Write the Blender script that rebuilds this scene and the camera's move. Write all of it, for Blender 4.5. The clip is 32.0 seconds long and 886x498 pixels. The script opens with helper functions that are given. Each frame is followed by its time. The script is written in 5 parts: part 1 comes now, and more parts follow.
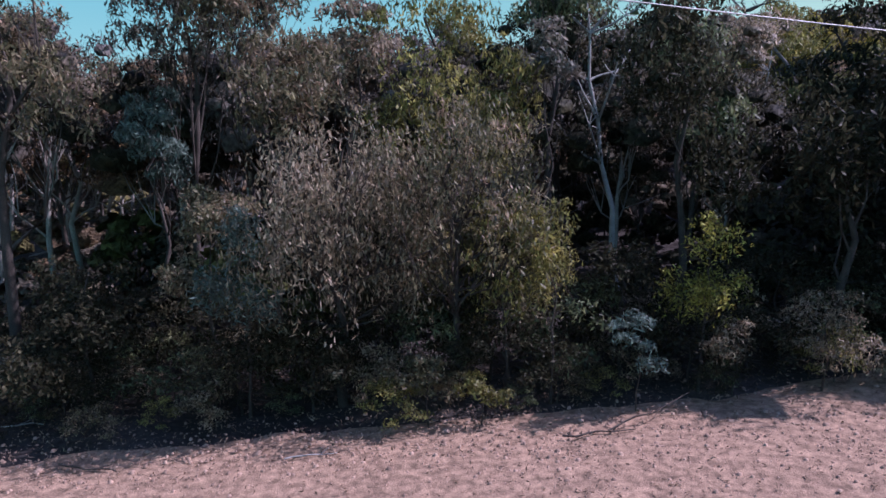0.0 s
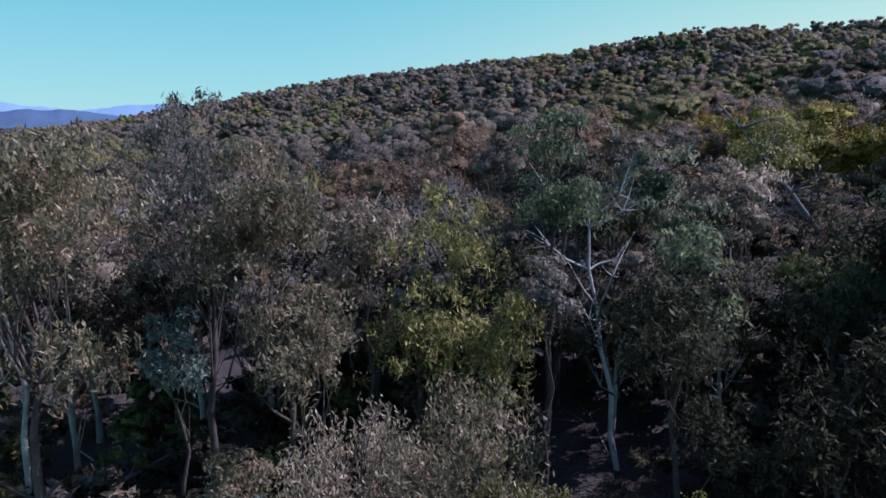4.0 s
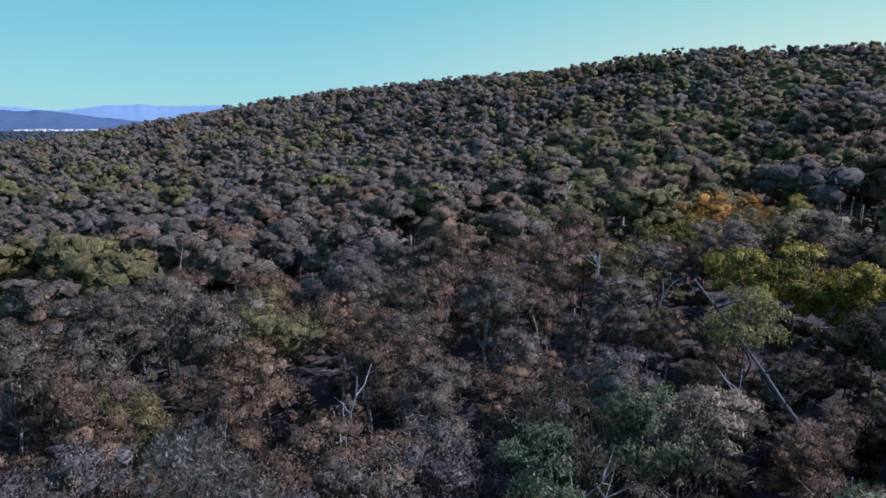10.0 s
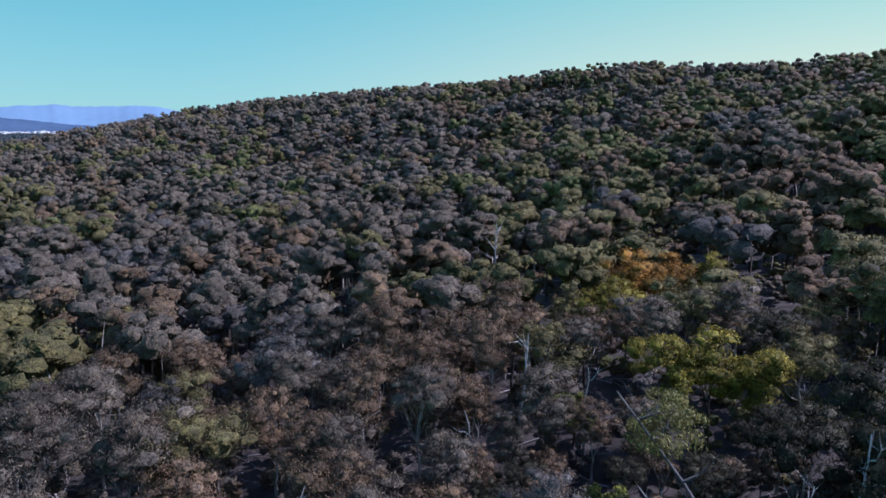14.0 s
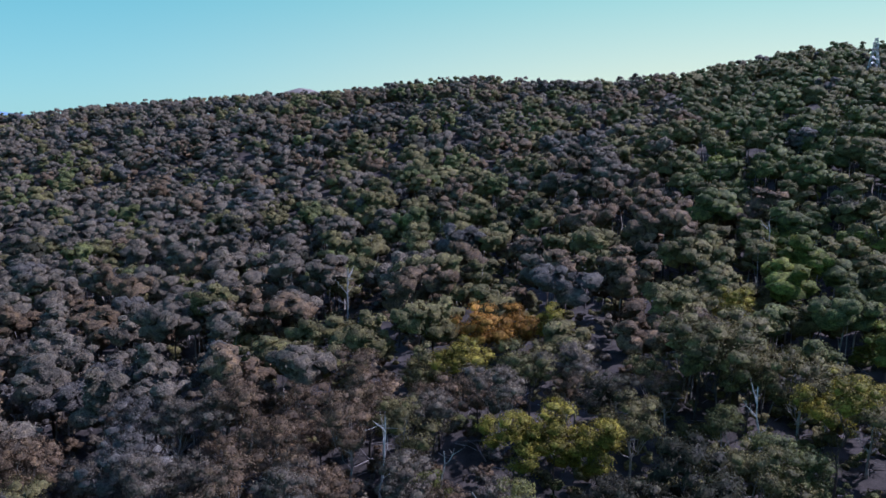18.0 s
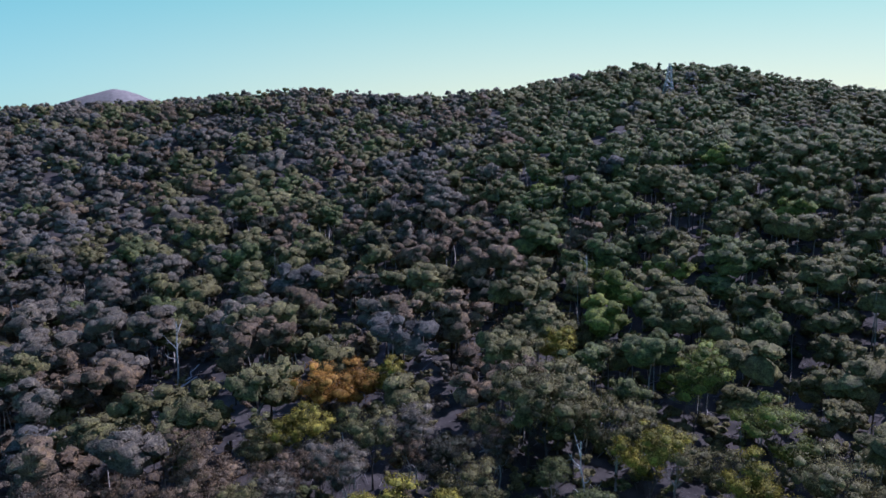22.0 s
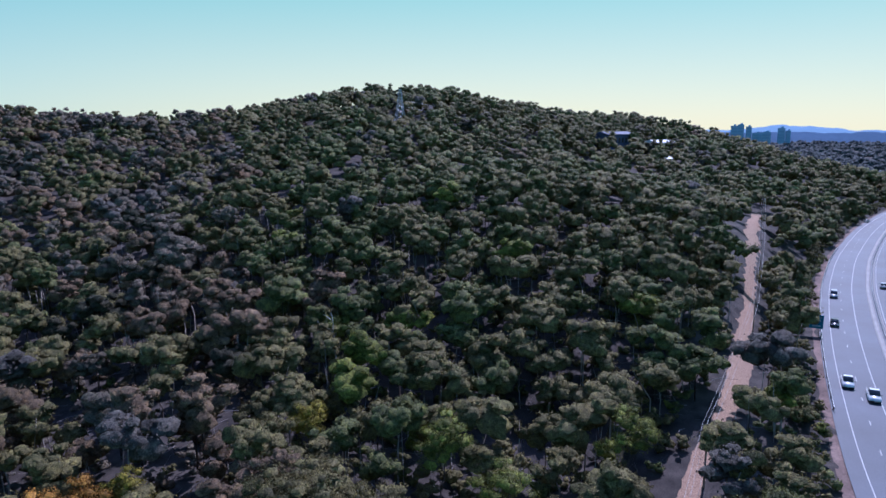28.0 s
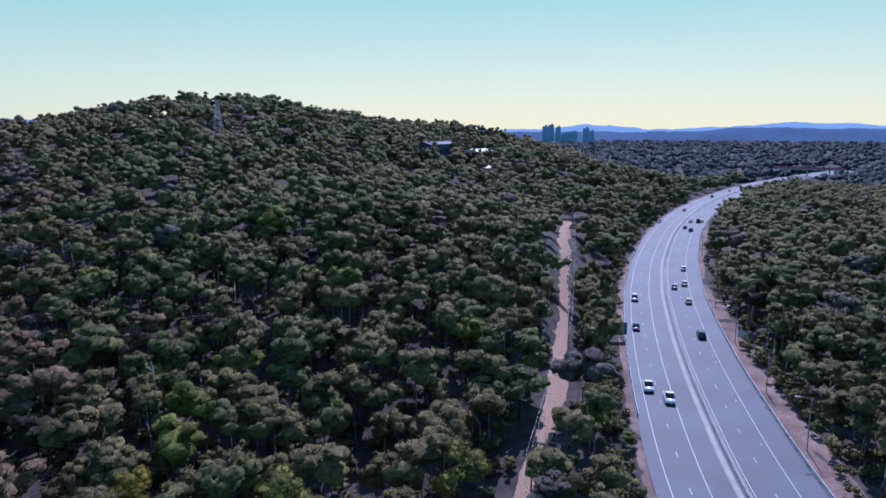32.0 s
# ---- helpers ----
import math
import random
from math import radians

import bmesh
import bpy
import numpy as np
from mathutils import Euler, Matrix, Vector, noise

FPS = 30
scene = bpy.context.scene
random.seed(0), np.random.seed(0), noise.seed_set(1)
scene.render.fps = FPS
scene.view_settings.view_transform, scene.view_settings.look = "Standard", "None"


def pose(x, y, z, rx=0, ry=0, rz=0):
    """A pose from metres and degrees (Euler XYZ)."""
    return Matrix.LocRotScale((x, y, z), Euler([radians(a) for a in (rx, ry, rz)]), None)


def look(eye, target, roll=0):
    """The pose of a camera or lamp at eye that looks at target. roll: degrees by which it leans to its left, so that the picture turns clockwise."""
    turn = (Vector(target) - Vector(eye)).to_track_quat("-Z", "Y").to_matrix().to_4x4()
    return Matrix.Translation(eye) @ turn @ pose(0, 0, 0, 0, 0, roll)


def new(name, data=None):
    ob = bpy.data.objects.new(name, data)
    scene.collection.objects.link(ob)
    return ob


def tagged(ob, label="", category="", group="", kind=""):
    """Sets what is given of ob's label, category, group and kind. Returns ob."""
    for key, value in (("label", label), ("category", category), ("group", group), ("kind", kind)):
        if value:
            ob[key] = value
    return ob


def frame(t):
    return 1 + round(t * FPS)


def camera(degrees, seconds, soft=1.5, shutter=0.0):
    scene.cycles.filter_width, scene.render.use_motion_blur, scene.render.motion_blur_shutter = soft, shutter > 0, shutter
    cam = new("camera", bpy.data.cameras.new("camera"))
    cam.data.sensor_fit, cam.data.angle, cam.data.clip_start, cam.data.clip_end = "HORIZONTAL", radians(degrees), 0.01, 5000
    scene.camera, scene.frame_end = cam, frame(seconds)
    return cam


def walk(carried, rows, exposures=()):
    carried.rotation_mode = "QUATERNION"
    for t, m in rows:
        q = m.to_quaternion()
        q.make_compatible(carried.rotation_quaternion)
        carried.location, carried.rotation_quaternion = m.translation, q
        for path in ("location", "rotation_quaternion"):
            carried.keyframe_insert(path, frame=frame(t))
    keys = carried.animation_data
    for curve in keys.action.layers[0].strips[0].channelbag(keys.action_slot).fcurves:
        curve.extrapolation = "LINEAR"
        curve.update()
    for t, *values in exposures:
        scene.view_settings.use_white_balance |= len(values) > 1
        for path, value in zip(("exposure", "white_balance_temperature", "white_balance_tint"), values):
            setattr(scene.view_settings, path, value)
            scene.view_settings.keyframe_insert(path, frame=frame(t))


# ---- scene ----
import functools

cam = camera(64.87, 32.0, soft=1.6)
# seconds, eye x y z, yaw, pitch, roll
PATH = [
    (0.0, -0.000, -0.003, 7.500, -0.47, -9.84, -0.04),
    (0.5, 0.005, 0.022, 8.343, -0.34, -9.96, 0.08),
    (1.0, -0.013, -0.011, 9.190, -0.30, -9.85, 0.11),
    (1.5, -0.035, 0.010, 10.059, -0.35, -9.97, -0.07),
    (2.0, -0.054, 0.021, 10.971, -0.35, -9.95, -0.08),
    (2.5, -0.053, 0.040, 11.902, -0.33, -9.92, 0.02),
    (3.0, -0.060, 0.057, 12.820, -0.34, -9.95, 0.01),
    (3.5, -0.085, 0.083, 13.731, -0.31, -9.91, 0.13),
    (5.5, -0.260, 0.225, 17.444, -0.30, -10.00, 0.07),
    (6.0, -0.273, 0.295, 18.383, -0.30, -9.98, 0.10),
    (6.5, -0.285, 0.370, 19.323, -0.29, -10.00, 0.10),
    (7.0, -0.301, 0.456, 20.284, -0.30, -9.99, 0.09),
    (7.5, -0.339, 0.517, 21.242, -0.31, -10.00, 0.05),
    (8.0, -0.388, 0.545, 22.204, -0.30, -9.99, 0.04),
    (8.5, -0.435, 0.541, 23.179, -0.45, -9.99, 0.01),
    (9.0, -0.475, 0.532, 24.177, -0.98, -9.99, -0.04),
    (9.5, -0.514, 0.537, 25.192, -1.41, -9.98, -0.04),
    (10.0, -0.539, 0.564, 26.221, -1.78, -9.98, 0.01),
    (10.5, -0.552, 0.594, 27.252, -2.18, -9.99, -0.01),
    (11.0, -0.551, 0.629, 28.280, -2.79, -10.00, -0.00),
    (11.5, -0.536, 0.705, 29.309, -3.51, -9.99, 0.03),
    (12.0, -0.500, 0.802, 30.319, -4.21, -9.98, 0.05),
    (12.5, -0.441, 0.934, 31.317, -4.93, -10.01, 0.09),
    (13.0, -0.376, 1.094, 32.322, -5.69, -10.03, 0.10),
    (13.5, -0.306, 1.239, 33.334, -6.45, -10.02, 0.11),
    (14.0, -0.242, 1.351, 34.371, -7.37, -10.03, 0.08),
    (14.5, -0.199, 1.415, 35.434, -8.84, -10.06, 0.12),
    (16.5, -0.383, 1.439, 39.792, -15.13, -10.14, -0.01),
    (17.0, -0.460, 1.429, 40.875, -16.65, -10.14, -0.03),
    (17.5, -0.524, 1.421, 41.941, -18.20, -10.16, -0.05),
    (18.0, -0.539, 1.442, 42.986, -19.86, -10.16, -0.03),
    (18.5, -0.496, 1.505, 44.015, -21.55, -10.18, -0.10),
    (19.0, -0.411, 1.603, 45.026, -23.27, -10.18, -0.12),
    (19.5, -0.306, 1.722, 46.026, -24.94, -10.16, -0.05),
    (20.0, -0.209, 1.827, 47.010, -26.60, -10.14, -0.07),
    (20.5, -0.131, 1.900, 47.986, -28.28, -10.15, -0.05),
    (21.0, -0.064, 1.955, 48.966, -29.96, -10.16, -0.08),
    (21.5, 0.016, 1.993, 49.951, -31.61, -10.14, -0.11),
    (22.0, 0.128, 2.020, 50.935, -33.29, -10.11, -0.10),
    (22.5, 0.274, 2.054, 51.916, -34.97, -10.06, -0.16),
    (23.0, 0.463, 2.107, 52.903, -36.61, -10.04, -0.11),
    (23.5, 0.667, 2.179, 53.892, -38.26, -10.05, -0.16),
    (24.0, 0.861, 2.260, 54.887, -39.95, -10.03, -0.14),
    (24.5, 1.019, 2.341, 55.886, -41.63, -10.02, -0.18),
    (25.0, 1.139, 2.405, 56.876, -43.31, -10.03, -0.13),
    (25.5, 1.235, 2.451, 57.845, -45.13, -10.04, -0.09),
    (27.5, 1.708, 2.607, 61.584, -52.37, -9.95, 0.06),
    (28.0, 1.891, 2.649, 62.504, -54.17, -9.97, 0.03),
    (28.5, 2.074, 2.691, 63.415, -55.91, -9.98, 0.02),
    (29.0, 2.221, 2.721, 64.310, -57.66, -10.00, 0.04),
    (29.5, 2.316, 2.735, 65.193, -59.44, -10.00, 0.01),
    (30.0, 2.367, 2.725, 66.081, -61.21, -10.04, -0.01),
    (30.5, 2.379, 2.690, 66.981, -62.98, -10.05, 0.01),
    (31.0, 2.362, 2.632, 67.896, -64.73, -10.06, 0.12),
    (31.5, 2.315, 2.571, 68.817, -66.49, -10.08, 0.11),
    (32.0, 2.255, 2.509, 69.742, -68.30, -10.10, 0.14),
]
walk(cam, [(t, pose(x, y, z, 90 + p, r, w)) for t, x, y, z, w, p, r in PATH],
     exposures=[(0.0, 0.18, 5450, 45), (3.0, 0.24, 5300, 40), (6.0, 0.17, 5300, 37), (9.0, 0.13, 5250, 35), (19.0, 0.11, 5100, 35), (25.0, 0.12, 4950, 35), (28.0, 0.05, 4930, 37), (32.0, 0.02, 4930, 39)])


# ---- world, sun ----
SUN_AZ, SUN_EL = 80.0, 46.0          # degrees clockwise from +y, and above the horizon
world = bpy.data.worlds.new("sky")
scene.world = world
world.use_nodes = True
wn = world.node_tree
sky = wn.nodes.new("ShaderNodeTexSky")
sky.sky_type, sky.sun_disc = "NISHITA", False
sky.sun_elevation, sky.sun_rotation = radians(SUN_EL), radians(SUN_AZ)
sky.air_density, sky.dust_density, sky.ozone_density = 1.0, 0.25, 1.7
# thin haze: pale and warm low down towards the sun, clear cyan away from it
way = wn.nodes.new("ShaderNodeTexCoord")
axes = wn.nodes.new("ShaderNodeSeparateXYZ")
wn.links.new(way.outputs["Generated"], axes.inputs[0])
toward = wn.nodes.new("ShaderNodeVectorMath")
toward.operation = "DOT_PRODUCT"
toward.inputs[1].default_value = (math.sin(radians(SUN_AZ)), math.cos(radians(SUN_AZ)), 0.0)
wn.links.new(way.outputs["Generated"], toward.inputs[0])


def band(src, a, b):
    k = wn.nodes.new("ShaderNodeMapRange")
    k.interpolation_type = "SMOOTHSTEP"
    k.inputs[1].default_value, k.inputs[2].default_value = a, b
    wn.links.new(src, k.inputs[0])
    return k.outputs[0]


def blend(fac, a, b):
    k = wn.nodes.new("ShaderNodeMix")
    k.data_type = "RGBA"
    for name, v in (("Factor", fac), ("A", a), ("B", b)):
        if isinstance(v, (tuple, float)):
            k.inputs[name].default_value = v
        else:
            wn.links.new(v, k.inputs[name])
    return k.outputs["Result"]


up = band(axes.outputs["Z"], -0.06, 0.28)
clear = blend(up, (2.05, 4.45, 3.1, 1), (0.67, 3.3, 2.65, 1))
warm = blend(up, (6.3, 5.8, 2.35, 1), (1.45, 4.4, 2.4, 1))
haze = blend(band(toward.outputs["Value"], -0.1, 1.0), clear, warm)
veil = wn.nodes.new("ShaderNodeMapRange")
veil.interpolation_type = "SMOOTHSTEP"
veil.inputs[1].default_value, veil.inputs[2].default_value = 0.25, 0.75
veil.inputs[3].default_value, veil.inputs[4].default_value = 0.85, 0.0
wn.links.new(axes.outputs["Z"], veil.inputs[0])
wn.links.new(blend(veil.outputs[0], sky.outputs[0], haze), wn.nodes["Background"].inputs[0])
wn.nodes["Background"].inputs[1].default_value = 0.140
sun = new("sun", bpy.data.lights.new("sun", "SUN"))
sun.data.energy, sun.data.angle, sun.data.color = 4.6, radians(0.55), (1.0, 0.95, 0.87)
az, el = radians(SUN_AZ), radians(SUN_EL)
sun.matrix_world = look((300 * math.sin(az), 300 * math.cos(az), 250), (300 * math.sin(az) - math.sin(az) * math.cos(el), 300 * math.cos(az) - math.cos(az) * math.cos(el), 250 - math.sin(el)))


# ---- materials ----
def mat(name, base, rough=0.8, metal=0.0, spread=0.25, scale=3.0, bump=0.0, island=0.0, per_object=0.0, translucent=0.0, spec=0.3, fine=14.0):
    """A procedural surface: two scales of noise vary the base colour, with optional relief and per-piece variation."""
    m = bpy.data.materials.new(name)
    m.use_nodes = True
    t = m.node_tree
    b = t.nodes["Principled BSDF"]
    b.inputs["Roughness"].default_value, b.inputs["Metallic"].default_value = rough, metal
    b.inputs["Specular IOR Level"].default_value = spec
    co = t.nodes.new("ShaderNodeTexCoord")
    add = None
    for sc, amt in ((scale, spread), (scale * fine, spread * 0.7)):
        n = t.nodes.new("ShaderNodeTexNoise")
        n.inputs["Scale"].default_value, n.inputs["Detail"].default_value = sc, 4
        t.links.new(co.outputs["Object"], n.inputs["Vector"])
        k = t.nodes.new("ShaderNodeMapRange")
        k.inputs[1].default_value, k.inputs[2].default_value = 0.3, 0.7
        k.inputs[3].default_value, k.inputs[4].default_value = 1 - amt, 1 + amt
        t.links.new(n.outputs[0], k.inputs[0])
        if add is None:
            add = k.outputs[0]
        else:
            mu = t.nodes.new("ShaderNodeMath")
            mu.operation = "MULTIPLY"
            t.links.new(add, mu.inputs[0]), t.links.new(k.outputs[0], mu.inputs[1])
            add = mu.outputs[0]
            if bump:
                bp = t.nodes.new("ShaderNodeBump")
                bp.inputs["Strength"].default_value, bp.inputs["Distance"].default_value = bump, 0.02
                t.links.new(n.outputs[0], bp.inputs["Height"]), t.links.new(bp.outputs[0], b.inputs["Normal"])
    for amt, node, out in ((island, "ShaderNodeNewGeometry", "Random Per Island"), (per_object, "ShaderNodeObjectInfo", "Random")):
        if amt:
            g = t.nodes.new(node)
            k = t.nodes.new("ShaderNodeMapRange")
            k.inputs[3].default_value, k.inputs[4].default_value = 1 - amt, 1 + amt
            t.links.new(g.outputs[out], k.inputs[0])
            mu = t.nodes.new("ShaderNodeMath")
            mu.operation = "MULTIPLY"
            t.links.new(add, mu.inputs[0]), t.links.new(k.outputs[0], mu.inputs[1])
            add = mu.outputs[0]
    mix = t.nodes.new("ShaderNodeVectorMath")
    mix.operation = "SCALE"
    mix.inputs[0].default_value = base
    t.links.new(add, mix.inputs["Scale"])
    t.links.new(mix.outputs[0], b.inputs["Base Color"])
    if translucent:
        tr = t.nodes.new("ShaderNodeBsdfTranslucent")
        t.links.new(mix.outputs[0], tr.inputs["Color"])
        sh = t.nodes.new("ShaderNodeMixShader")
        sh.inputs[0].default_value = translucent
        t.links.new(b.outputs[0], sh.inputs[1]), t.links.new(tr.outputs[0], sh.inputs[2])
        t.links.new(sh.outputs[0], t.nodes["Material Output"].inputs[0])
    return m


def leafmat(name, base, tip, rough=0.7, island=0.2, spec=0.12, translucent=0.2, relief=1.0):
    """Foliage: colour drifts from tree to tree, from clump to clump and leaf to leaf, towards a second tint on the young growth."""
    m = bpy.data.materials.new(name)
    m.use_nodes = True
    t = m.node_tree
    b = t.nodes["Principled BSDF"]
    b.inputs["Roughness"].default_value, b.inputs["Specular IOR Level"].default_value = rough, spec
    co = t.nodes.new("ShaderNodeTexCoord")
    info = t.nodes.new("ShaderNodeObjectInfo")
    shift = t.nodes.new("ShaderNodeVectorMath")
    shift.operation = "MULTIPLY_ADD"
    shift.inputs[1].default_value = (1.0, 1.0, 1.0)
    spread = t.nodes.new("ShaderNodeVectorMath")
    spread.operation = "SCALE"
    spread.inputs[0].default_value = (37.0, 51.0, 23.0)
    t.links.new(info.outputs["Random"], spread.inputs["Scale"])
    t.links.new(co.outputs["Object"], shift.inputs[0]), t.links.new(spread.outputs[0], shift.inputs[2])

    def vary(lo, hi, src):
        k = t.nodes.new("ShaderNodeMapRange")
        k.inputs[1].default_value, k.inputs[2].default_value = (0.32, 0.68) if lo is not None else (0.48, 0.68)
        k.inputs[3].default_value, k.inputs[4].default_value = (lo, hi) if lo is not None else (0.0, hi)
        t.links.new(src, k.inputs[0])
        return k.outputs[0]

    grain = {}
    for sc in (0.13, 1.2, 5.0):
        n = t.nodes.new("ShaderNodeTexNoise")
        n.inputs["Scale"].default_value, n.inputs["Detail"].default_value = sc, 3
        t.links.new(shift.outputs[0], n.inputs["Vector"])
        grain[sc] = n.outputs[0]
    geo = t.nodes.new("ShaderNodeNewGeometry")
    isl = t.nodes.new("ShaderNodeMapRange")
    isl.inputs[3].default_value, isl.inputs[4].default_value = 1 - island, 1 + island
    t.links.new(geo.outputs["Random Per Island"], isl.inputs[0])
    value = isl.outputs[0]
    for q in (vary(0.74, 1.26, grain[0.13]), vary(0.66, 1.34, grain[1.2]), vary(0.5, 1.5, grain[5.0])):
        mu = t.nodes.new("ShaderNodeMath")
        mu.operation = "MULTIPLY"
        t.links.new(value, mu.inputs[0]), t.links.new(q, mu.inputs[1])
        value = mu.outputs[0]
    tint = t.nodes.new("ShaderNodeMix")
    tint.data_type = "RGBA"
    tint.inputs["A"].default_value, tint.inputs["B"].default_value = (*base, 1), (*tip, 1)
    t.links.new(vary(None, 0.9, grain[1.2]), tint.inputs["Factor"])
    col = t.nodes.new("ShaderNodeVectorMath")
    col.operation = "SCALE"
    t.links.new(tint.outputs["Result"], col.inputs[0]), t.links.new(value, col.inputs["Scale"])
    t.links.new(col.outputs[0], b.inputs["Base Color"])
    bp = t.nodes.new("ShaderNodeBump")
    bp.inputs["Strength"].default_value, bp.inputs["Distance"].default_value = relief, 0.35
    t.links.new(grain[5.0], bp.inputs["Height"]), t.links.new(bp.outputs[0], b.inputs["Normal"])
    tr = t.nodes.new("ShaderNodeBsdfTranslucent")
    t.links.new(col.outputs[0], tr.inputs["Color"])
    sh = t.nodes.new("ShaderNodeMixShader")
    sh.inputs[0].default_value = translucent
    t.links.new(b.outputs[0], sh.inputs[1]), t.links.new(tr.outputs[0], sh.inputs[2])
    t.links.new(sh.outputs[0], t.nodes["Material Output"].inputs[0])
    return m


# the far kind has the blue of distance haze mixed into its leaf colour
SHADES = (
    ("grey", (0.148, 0.124, 0.092), (0.174, 0.138, 0.084)), ("olive", (0.150, 0.132, 0.055), (0.180, 0.154, 0.050)),
    ("blue", (0.116, 0.106, 0.092), (0.135, 0.118, 0.092)), ("brown", (0.158, 0.112, 0.070), (0.190, 0.124, 0.058)),
    ("green", (0.114, 0.124, 0.046), (0.156, 0.156, 0.040)), ("yellow", (0.205, 0.178, 0.026), (0.260, 0.204, 0.024)), ("lime", (0.142, 0.160, 0.032), (0.190, 0.190, 0.030)),
    ("orange", (0.320, 0.160, 0.030), (0.380, 0.210, 0.035)), ("silver", (0.180, 0.180, 0.155), (0.205, 0.195, 0.160)),
    # dark: a green deepened so that shade is painted into the leaf
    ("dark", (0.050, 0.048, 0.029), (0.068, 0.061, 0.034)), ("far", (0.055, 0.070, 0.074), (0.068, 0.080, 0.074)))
LEAF = {k: leafmat("leaf_" + k, a, b) for k, a, b in SHADES}
# the same leaves where single ones can be told apart
CLOSE = {k: leafmat("leaf_close_" + k, a, b, 0.6, 0.5, 0.12, 0.25, 0.3) for k, a, b in SHADES}
LKEYS = list(LEAF)
# long hanging leaves of the trees beside the track, glossier than the small-leaved scrub; base colours raised to
# brighten these trees
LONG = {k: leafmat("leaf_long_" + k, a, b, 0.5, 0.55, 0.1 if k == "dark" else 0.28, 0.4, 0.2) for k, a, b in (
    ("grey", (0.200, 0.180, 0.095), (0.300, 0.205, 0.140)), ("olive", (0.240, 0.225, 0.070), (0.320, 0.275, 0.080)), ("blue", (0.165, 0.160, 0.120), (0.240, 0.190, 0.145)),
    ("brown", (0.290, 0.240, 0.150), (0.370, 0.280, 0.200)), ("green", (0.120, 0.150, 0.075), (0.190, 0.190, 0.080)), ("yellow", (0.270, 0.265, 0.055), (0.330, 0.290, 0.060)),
    # dark: tone and gloss lowered to stand for shade
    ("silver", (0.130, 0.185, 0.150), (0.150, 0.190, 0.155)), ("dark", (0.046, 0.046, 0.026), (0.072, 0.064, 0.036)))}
BARK = mat("bark_dark", (0.075, 0.062, 0.052), 0.95, spread=0.4, scale=2.0, bump=0.6)
BARK_PALE = mat("bark_pale", (0.34, 0.31, 0.27), 0.85, spread=0.35, scale=1.2, bump=0.3)
DEADWOOD = mat("deadwood", (0.42, 0.40, 0.37), 0.9, spread=0.3, scale=1.5, bump=0.3)
SOIL = mat("leaf_litter_soil", (0.056, 0.047, 0.041), 0.95, spread=0.55, scale=0.3, bump=1.0, fine=22)
GRAVEL = mat("pink_gravel", (0.35, 0.228, 0.150), 0.95, spread=0.45, scale=5.0, bump=1.0, fine=7)
ASPHALT = mat("worn_asphalt", (0.052, 0.064, 0.084), 0.66, spread=0.26, scale=0.08, bump=0.3, fine=60, spec=0.45)
LINE = mat("road_paint", (0.45, 0.45, 0.44), 0.6, spread=0.12, scale=0.6)
CONCRETE = mat("pale_concrete", (0.36, 0.345, 0.32), 0.85, spread=0.15, scale=0.3, bump=0.3)
STEEL = mat("galvanised_steel", (0.42, 0.43, 0.44), 0.45, 0.8, spread=0.12, scale=1.0)
WIRE = mat("aluminium_wire", (0.42, 0.41, 0.39), 0.5, 0.5, spread=0.05, scale=1.0)
TIMBER = mat("weathered_timber", (0.20, 0.165, 0.13), 0.9, spread=0.3, scale=1.0, bump=0.4)


# ---- the lie of the land ----
BUMPS = [(200, 430, 150, 42.5), (60, 590, 160, 28.0), (-120, 640, 150, 29.9), (300, 380, 150, -9.3), (420, 330, 130, 71.0),
         (380, 190, 110, 3.1), (280, 230, 110, -3.9), (180, 130, 90, 27.2), (100, 100, 70, -8.6), (50, 80, 50, 3.3),
         (270, 60, 90, 2.7), (560, 170, 90, 16.8), (600, -20, 180, 5.0), (-20, 120, 80, 2.6), (0, 0, 60, 0.9),
         (350, -100, 200, 8.5), (-250, 350, 250, -16.6),
         (140, 450, 60, 7.0), (310, 425, 60, -8.0), (36, 76, 26, 2.8), (285, 238, 60, 8.0), (575, 195, 80, 13.0), (100, 62, 26, -2.5), (102, 479, 36, -5.5), (472, 241, 46, -5.5)]
ROAD_Z = 12.0
ROAD = [(-160, -150), (-60, -84), (30, -30.5), (72, -14.5), (114, -3.0), (150, 4.5), (186, 10.8), (226, 16.5), (267, 21), (327, 24.5), (423, 24), (533, 14),
        (655, -10), (759, -38), (884, -85), (1000, -140)]
TRACK = [(-60, 1), (-25, 9.5), (0, 12.2), (30, 16), (70, 23.5), (104, 29.5), (131, 31.2), (156, 35), (185, 40), (228, 49), (285, 61), (340, 72)]


def spline(pts, step):
    """A smooth line through plan points, with a point about every step metres."""
    out = []
    p = [np.array(q, float) for q in pts]
    p = [2 * p[0] - p[1]] + p + [2 * p[-1] - p[-2]]
    for i in range(1, len(p) - 2):
        n = max(2, int(np.linalg.norm(p[i + 1] - p[i]) / step))
        for k in range(n):
            u = k / n
            out.append(0.5 * (2 * p[i] + (p[i + 1] - p[i - 1]) * u + (2 * p[i - 1] - 5 * p[i] + 4 * p[i + 1] - p[i + 2]) * u ** 2
                              + (3 * p[i] - p[i - 1] - 3 * p[i + 1] + p[i + 2]) * u ** 3))
    out.append(p[-2])
    return np.array(out)


ROADLINE = spline(ROAD, 6.0)
TRACKLINE = spline(TRACK, 3.0)


